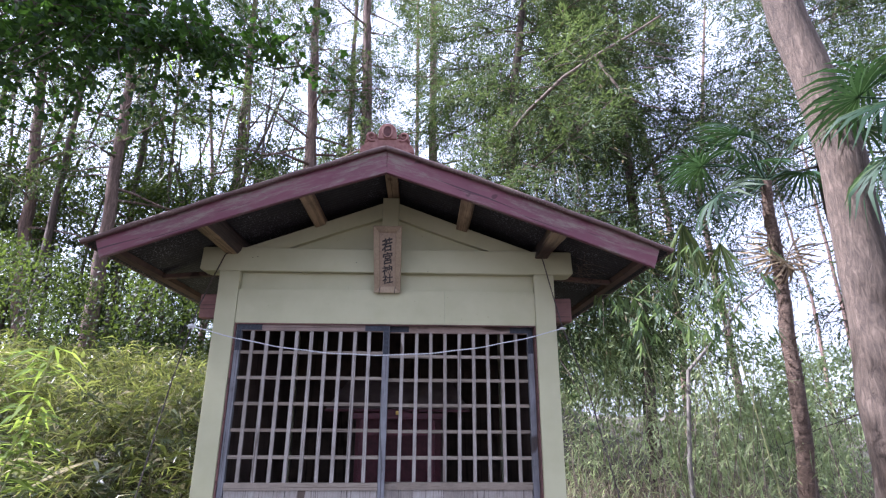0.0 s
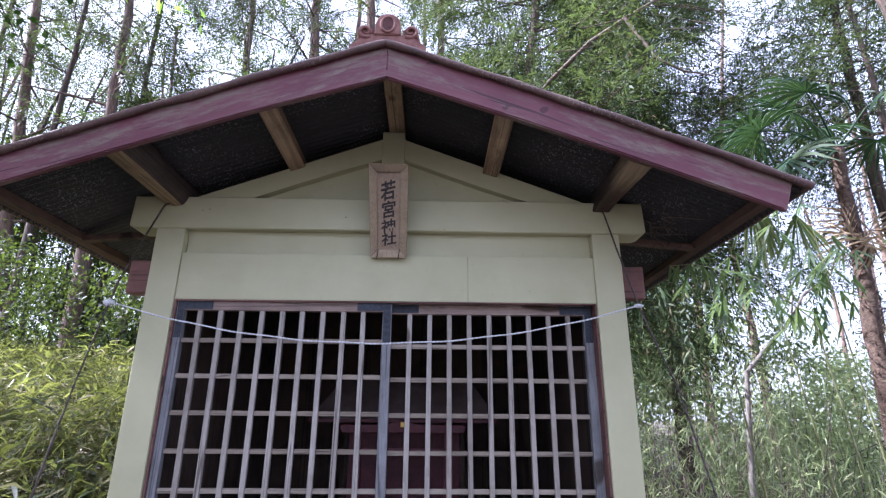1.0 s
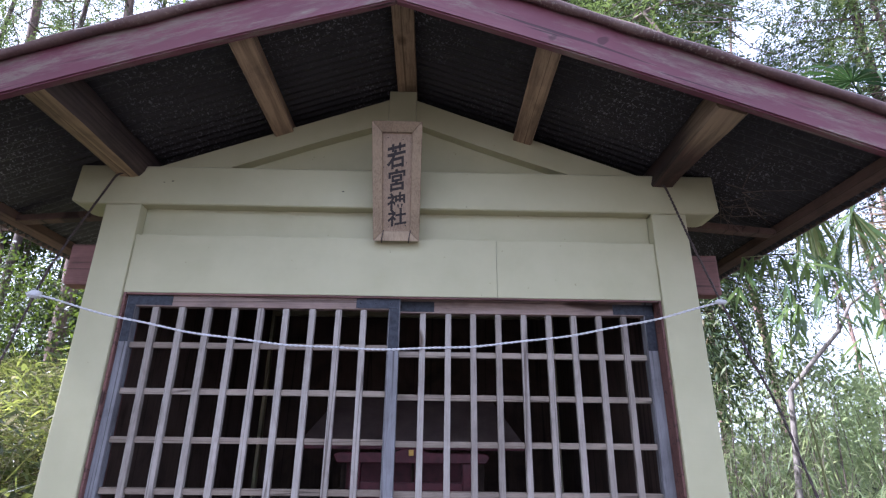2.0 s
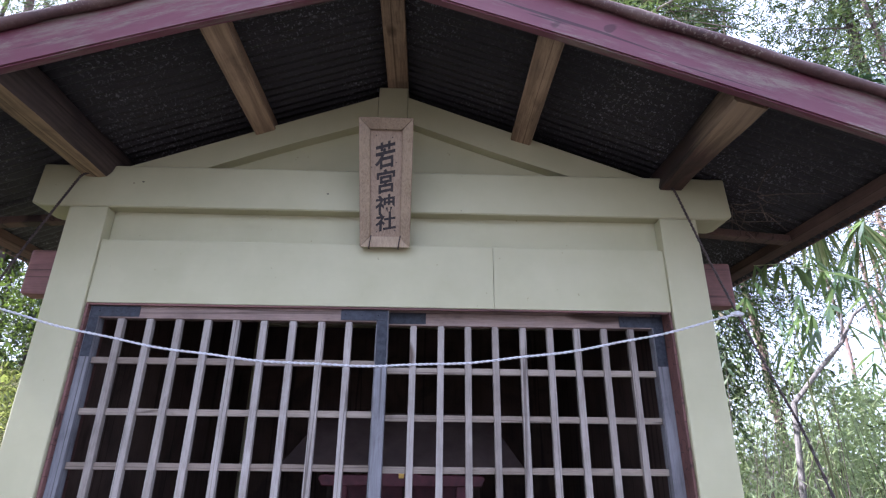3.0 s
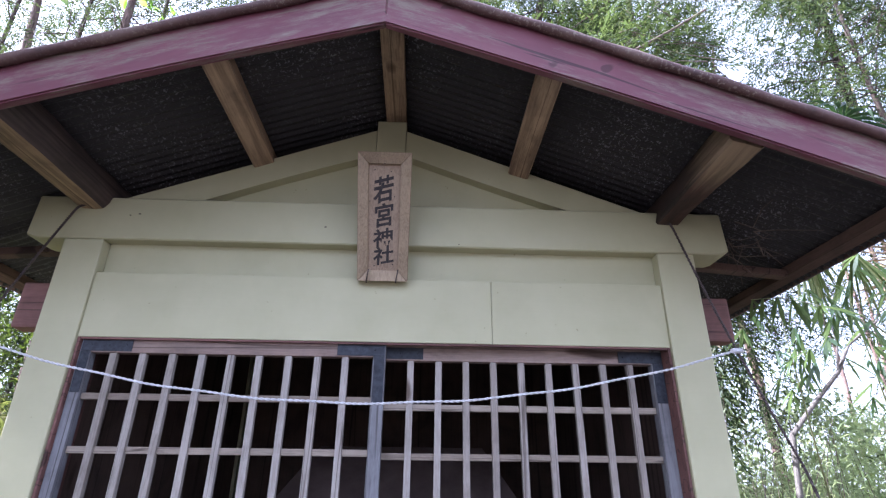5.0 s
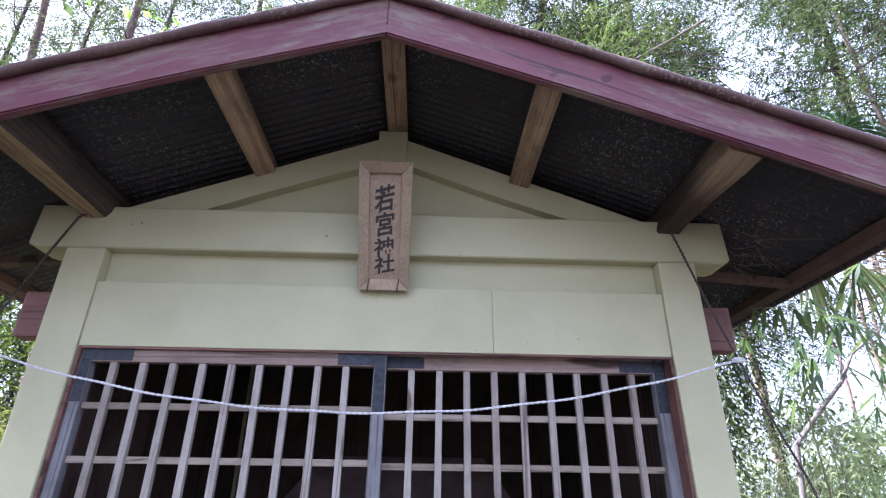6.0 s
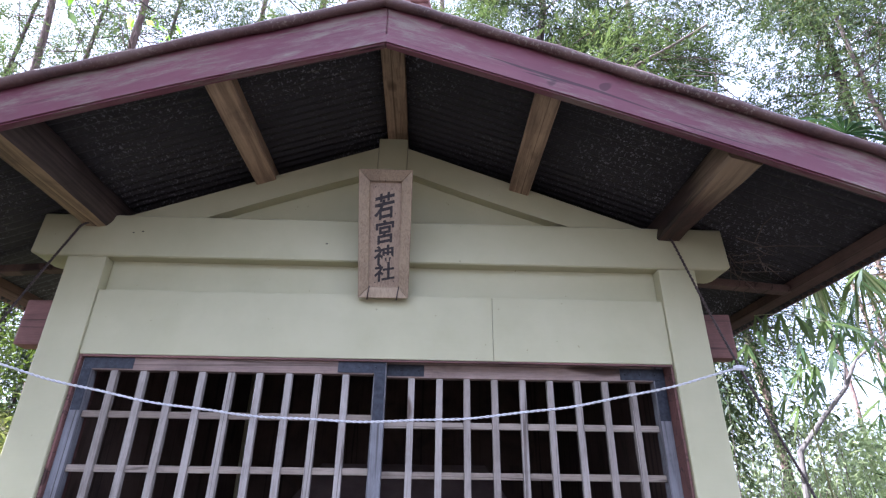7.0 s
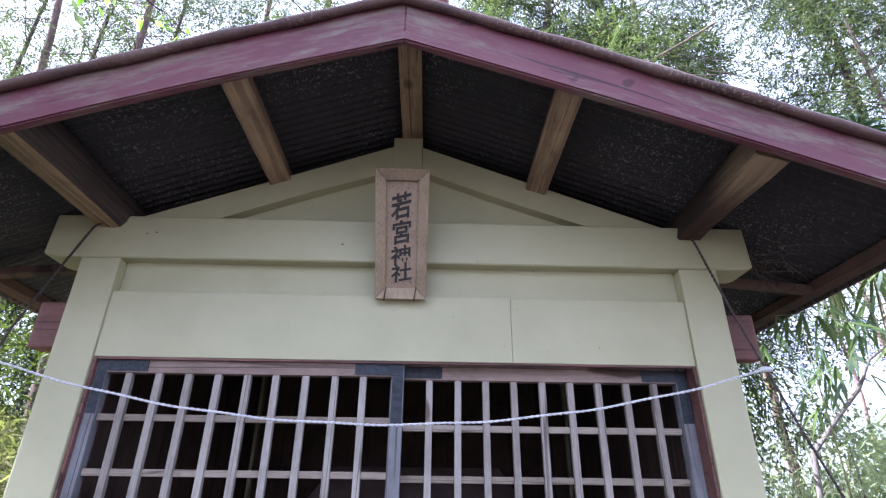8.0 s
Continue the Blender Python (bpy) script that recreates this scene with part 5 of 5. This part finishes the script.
def bamboo_thicket():
    rng = np.random.default_rng(111)
    n = 330
    x, y = rng.uniform(1.55, 9.0, n), rng.uniform(1.7, 7.5, n)
    ok = ~((x < 2.2) & (y < 2.6)) & ~((abs(x - 4.0) < 0.25) & (abs(y - 2.3) < 0.3))
    ok &= rng.uniform(0, 1, n) > (x - 3.4) * 0.16
    x, y = x[ok], y[ok]
    n = len(x)
    z = gz_array(x, y)
    h = rng.uniform(0.8, 2.3, n) + 0.10 * y
    tubes, P, D = [], [], []
    for i in range(n):
        b = np.array((x[i], y[i], z[i]))
        ln = rng.normal(0, 0.16, 2)
        s = np.linspace(0, 1, 5)[:, None]
        line = b + np.array((ln[0] * h[i], ln[1] * h[i], h[i])) * s + np.array((ln[0], ln[1], -0.25)) * h[i] * 0.5 * s * s * abs(ln).sum()
        tubes.append(tube_arrays(line, np.linspace(rng.uniform(0.004, 0.009), 0.0015, 5), 5))
        k = int(24 * h[i] / 2)
        f = rng.uniform(0.18, 1.0, k)
        q = np.stack([np.interp(f, s[:, 0], line[:, c]) for c in range(3)], 1)
        a = rng.uniform(0, 2 * np.pi, k)
        out = np.stack([np.cos(a), np.sin(a), rng.uniform(-0.5, 0.5, k)], 1)
        q = q + out * rng.uniform(0.02, 0.34, k)[:, None]
        P.append(np.repeat(q, 3, 0) + rng.normal(0, 0.03, (k * 3, 3)))
        D.append(unit(np.repeat(out, 3, 0) + rng.normal(0, 0.6, (k * 3, 3)) + np.array((0, 0, -0.12))))
    P, D = np.concatenate(P), np.concatenate(D)
    m = len(P)
    tagged(link_mesh("bamboo_leaves", array_mesh("bamboo_leaves", [blades(P, D, rng.uniform(0.06, 0.155, m), rng.uniform(0.008, 0.017, m), rng.uniform(0.2, 0.9, m), rng)]), L_BAMBOO), "pale green leaves of the bamboo thicket", "bamboo", kind="stuff")
    tagged(link_mesh("bamboo_stems", array_mesh("bamboo_stems", tubes), M_TWIG), "thin grey stems of the bamboo thicket", "bamboo", kind="stuff")
    n = 9000
    x, y = rng.uniform(1.3, 8.0, n), rng.uniform(0.6, 6.5, n)
    p = np.stack([x, y, gz_array(x, y)], 1)
    a = rng.uniform(0, 2 * np.pi, n)
    d = unit(np.stack([np.cos(a) * 0.55, np.sin(a) * 0.55, rng.uniform(0.6, 1.4, n)], 1))
    tagged(link_mesh("dry_grass", array_mesh("dry_grass", [blades(p, d, rng.uniform(0.3, 1.25, n), rng.uniform(0.004, 0.010, n), rng.uniform(0.2, 0.9, n), rng)]), L_DRY), "dry pale grass and twigs under the bamboo", "grass", kind="stuff")


bamboo_thicket()

# ---- fan palms ----


def fan_mesh(seed, length, droop, count=26, width=0.026):
    """One fan leaf: a stalk along +x, then blades that spread like a hand fan and hang at the tips."""
    rng = np.random.default_rng(seed)
    a = np.linspace(-2.15, 2.15, count)
    n = count
    d = np.stack([np.cos(a), np.sin(a), np.full(n, 0.05)], 1)
    L = length * (1 - 0.12 * np.abs(a) / 2.15) * rng.uniform(0.9, 1.05, n)
    p = np.zeros((n, 3))
    side = np.stack([-np.sin(a), np.cos(a), np.zeros(n)], 1)
    fold = np.where(np.arange(n) % 2, 1.0, -1.0)[:, None] * np.array((0, 0, 1.0)) * 0.008
    rows = []
    for f, w, dz in ((0.0, 0.12, 0.0), (0.38, 0.9, 0.03), (0.68, 1.0, 0.14), (1.0, 0.06, 0.42)):
        c = p + d * (L * f)[:, None] - np.array((0, 0, 1.0)) * (L * dz * droop * rng.uniform(0.8, 1.2, n))[:, None]
        rows += [c + side * width * w * 0.5 + fold * w, c - side * width * w * 0.5 - fold * w]
    v = np.stack(rows, 1)
    o = np.arange(n)[:, None] * 8
    f = np.concatenate([o + np.array((0, 1, 3, 2)), o + np.array((2, 3, 5, 4)), o + np.array((4, 5, 7, 6))])
    return v.reshape(-1, 3), f


def palm(base, line, r0, r1, heads, label, dead, seed, group=""):
    t = thing("fan_palm", base, label, "palm", group)
    rng = np.random.default_rng(seed)
    pts, rad = trunk_points([base] + line, r0, r1, rng, 22, 1.1)
    chunks = [tube_arrays(pts, rad, 14, 0.06, rng)]
    n = 900
    k = rng.integers(0, len(pts) - 1, n)
    a = rng.uniform(0, 2 * np.pi, n)
    out = np.stack([np.cos(a), np.sin(a), np.zeros(n)], 1)
    p = pts[k] + (pts[k + 1] - pts[k]) * rng.uniform(0, 1, (n, 1)) + out * (rad[k] * 0.93)[:, None]
    chunks.append(leaf_quads(p, unit(out * 0.45 + np.array((0, 0, 0.9)) + rng.normal(0, 0.3, (n, 3))), out, 0.075, 0.012))
    link_mesh("trunk", array_mesh("trunk", chunks), M_PALMBARK, t)
    fans = [array_mesh("fan_blade", [fan_mesh(seed + i, 0.52, 0.7 + 0.35 * i, 26, 0.028)]) for i in range(3)]
    ha = np.linspace(-0.75, 0.75, 18)
    hd = unit(np.stack([np.sin(ha), rng.normal(0, 0.12, 18), -np.cos(ha) - 0.15], 1))
    hanging = array_mesh("hanging_fan", [blades(np.zeros((18, 3)), hd, rng.uniform(0.36, 0.54, 18), rng.uniform(0.026, 0.038, 18), 0.3, rng)])
    deadfan = array_mesh("dead_fan", [fan_mesh(seed + 9, 0.30, 2.2, 14, 0.020)])
    top = np.array(line[-1], float)
    for i, (az, el, reach, roll) in enumerate(heads):
        d = np.array((math.cos(radians(az)) * math.cos(radians(el)), math.sin(radians(az)) * math.cos(radians(el)), math.sin(radians(el))))
        mid = top + d * reach * 0.55 + np.array((0, 0, 0.04))
        end = top + d * reach - np.array((0, 0, 0.10 * reach))
        stalk = link_mesh("frond_stalk", array_mesh("frond_stalk", [tube_arrays([top, mid, end], [0.012, 0.009, 0.006], 6)], True), L_PALM, t)
        q = Vector(end - mid).to_track_quat("X", "Z").to_matrix().to_4x4()
        hang = reach > 1.2
        m = Matrix.Translation(end) @ q @ Matrix.Rotation(radians(roll), 4, "X") @ Matrix.Rotation(radians(12), 4, "Y")
        if hang:
            m = Matrix.Translation(end) @ Matrix.Rotation(radians(roll), 4, "Z")
        link_mesh("fan_leaf", hanging if hang else fans[i % 3], L_PALMPALE if hang else L_PALM, stalk, "drooping fan in a pale, sun-lightened green" if hang else "", m)
    for i in range(dead):
        a = rng.uniform(0, 2 * np.pi)
        d = np.array((math.cos(a) * 0.35, math.sin(a) * 0.35, -0.75))
        s = top + np.array((0, 0, -0.35 - 0.45 * rng.uniform()))
        end = s + d * 0.25
        stalk = link_mesh("dead_stalk", array_mesh("dead_stalk", [tube_arrays([s, (s + end) / 2 + d * 0.05, end], [0.010, 0.008, 0.005], 5)], True), L_PALMDRY, t)
        q = Vector(d).to_track_quat("X", "Z").to_matrix().to_4x4()
        link_mesh("dead_leaf", deadfan, L_PALMDRY, stalk, "", Matrix.Translation(end) @ q @ Matrix.Rotation(rng.uniform(0, 6), 4, "X"))
    return t


palm((3.80, 2.3, 0.0), [(3.87, 2.3, 1.36), (3.94, 2.3, 2.15), (3.98, 2.3, 2.91), (4.00, 2.3, 3.67), (4.03, 2.3, 4.20)], 0.085, 0.055,
     [(180, 20, 0.75, 10), (215, 45, 0.7, -30), (150, 35, 0.8, 25), (300, 40, 0.7, 30), (60, 50, 0.7, 0), (20, 25, 0.75, 20), (120, 65, 0.7, 10), (200, -15, 0.8, 10), (205, -22, 1.62, 10), (212, -34, 1.45, -35), (198, -30, 1.35, 40)],
     "windmill palm with a shaggy fibrous trunk and green fans", 5, 141, "fan palms")
palm((4.35, 0.35, 0.0), [(4.30, 0.35, 1.5), (4.22, 0.33, 2.8), (4.18, 0.3, 3.75)], 0.08, 0.06,
     [(175, 25, 0.75, 20), (200, 5, 0.8, -20), (155, 50, 0.75, 10), (225, 40, 0.7, -10), (185, -20, 0.75, 0), (260, 20, 0.7, 0), (110, 30, 0.7, 0), (20, 40, 0.7, 0), (320, 35, 0.7, 0)],
     "windmill palm with broad dark fans beside the leaning tree", 2, 161, "fan palms")

pale = thing("bare_branch", (3.05, 3.0, gz(3.05, 3.0)), "pale grey bare sapling leaning through the bamboo", "branch")
link_mesh("limb", array_mesh("limb", [tube_arrays([(3.05, 3.0, gz(3.05, 3.0) - 0.05), (3.08, 3.0, 1.2), (3.2, 3.0, 2.17), (3.47, 3.0, 2.44), (3.74, 3.0, 2.69), (3.91, 3.0, 2.94), (4.24, 3.0, 3.16), (4.5, 3.05, 3.6)], [0.03, 0.026, 0.023, 0.020, 0.017, 0.014, 0.010, 0.005], 8, 0.05, np.random.default_rng(8))], True), M_PALEBARK, pale)
link_mesh("fork", array_mesh("fork", [tube_arrays([(3.74, 3.0, 2.69), (3.78, 2.96, 2.95), (3.72, 2.92, 3.25)], [0.011, 0.008, 0.003], 6)], True), M_PALEBARK, pale)

# ---- sprigs and twigs at the eave ----


def eave_sprigs():
    rng = np.random.default_rng(121)
    for (bx, by, bz), (ex, ey, ez), count, label in (
            ((2.7, 2.0, 0.2), (1.74, 0.75, 2.62), 12, "bamboo branch leaning against the eave"),
            ((2.9, 1.5, 0.05), (2.00, 0.66, 2.74), 36, "bamboo branch hanging beside the roof"),
            ((3.1, 1.3, 0.0), (2.30, 0.62, 2.84), 40, "bamboo branch with drooping narrow leaves")):
        b, e = np.array((bx, by, bz)), np.array((ex, ey, ez))
        t = thing("bamboo_branch", tuple(b), label, "bamboo", "bamboo branches")
        s = np.linspace(0, 1, 9)[:, None]
        line = b + (e - b) * s + np.array((-0.05, -0.1, -0.25)) * (s - 0.3) ** 2
        link_mesh("culm", array_mesh("culm", [tube_arrays(line, np.linspace(0.011, 0.002, 9), 6)], True), M_CULM, t)
        f = rng.uniform(0.82, 1.02, count)
        node = np.stack([np.interp(f, s[:, 0], line[:, c]) for c in range(3)], 1) + rng.normal(0, 0.14, (count, 3)) * np.array((1, 1, 0.8))
        node[:, 0] = np.maximum(node[:, 0], 1.55)
        k = 4
        a = np.repeat(rng.uniform(0, 2 * np.pi, count), k) + np.tile(np.linspace(-0.7, 0.7, k), count)
        d = unit(np.stack([np.cos(a) * 0.6, np.sin(a) * 0.6, rng.uniform(-1.1, -0.2, count * k)], 1))
        q = np.repeat(node, k, 0)
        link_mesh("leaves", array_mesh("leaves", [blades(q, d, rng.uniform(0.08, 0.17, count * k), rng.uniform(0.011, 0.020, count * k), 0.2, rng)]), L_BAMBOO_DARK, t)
    # a thin culm that reaches in under the eave, its leaves hanging in small fans
    b = (2.3, 0.7, gz(2.3, 0.7))
    t = thing("bamboo_branch", b, "thin bamboo branch reaching under the eave with hanging leaves", "bamboo", "bamboo branches")
    line = np.array([(2.3, 0.7, b[2] - 0.05), (2.25, 0.55, 1.4), (2.02, 0.36, 2.16), (1.72, 0.28, 2.35), (1.52, 0.26, 2.385), (1.41, 0.25, 2.40), (1.30, 0.25, 2.39)])
    link_mesh("culm", array_mesh("culm", [tube_arrays(line, [0.008, 0.006, 0.004, 0.003, 0.0022, 0.0016, 0.001], 6)], True), M_CULM, t)
    for f in (2.3, 2.6, 2.9, 3.2, 3.5, 3.8, 4.1, 4.6, 5.1, 5.6, 5.95):
        i = int(f)
        node = line[i] + (line[i + 1] - line[i]) * (f - i)
        k = int(rng.integers(3, 6))
        a = rng.uniform(0, 2 * np.pi) + np.linspace(-1.0, 1.0, k)
        d = unit(np.stack([np.cos(a) * 0.55, np.sin(a) * 0.55, rng.uniform(-1.4, 0.1, k)], 1))
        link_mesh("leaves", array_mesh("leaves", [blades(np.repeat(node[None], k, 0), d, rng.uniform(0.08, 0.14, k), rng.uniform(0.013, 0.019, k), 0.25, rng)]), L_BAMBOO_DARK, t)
    n = 18
    t = thing("dry_twigs", (1.15, 0.02, 2.52), "tangle of dry twigs lodged under the eave", "twigs")
    for i in range(n):
        a = np.array((1.11 + rng.uniform(0, 0.06), rng.uniform(-0.10, 0.10), 2.50 + rng.uniform(-0.04, 0.05)))
        d = unit(np.array((rng.uniform(-0.1, 1.0), rng.normal(-0.1, 0.5), rng.normal(-0.15, 0.35))))
        L = rng.uniform(0.06, 0.20)
        e = a + d * L
        e[2] = min(e[2], 2.992 - 0.345 * e[0] - 0.02 * e[0] ** 2 - 0.03)
        link_mesh("twig", array_mesh("twig", [tube_arrays([a, (a + e) / 2 + rng.normal(0, 0.012, 3), e], [0.0018, 0.0014, 0.0007], 4)]), M_TWIG, t)


eave_sprigs()
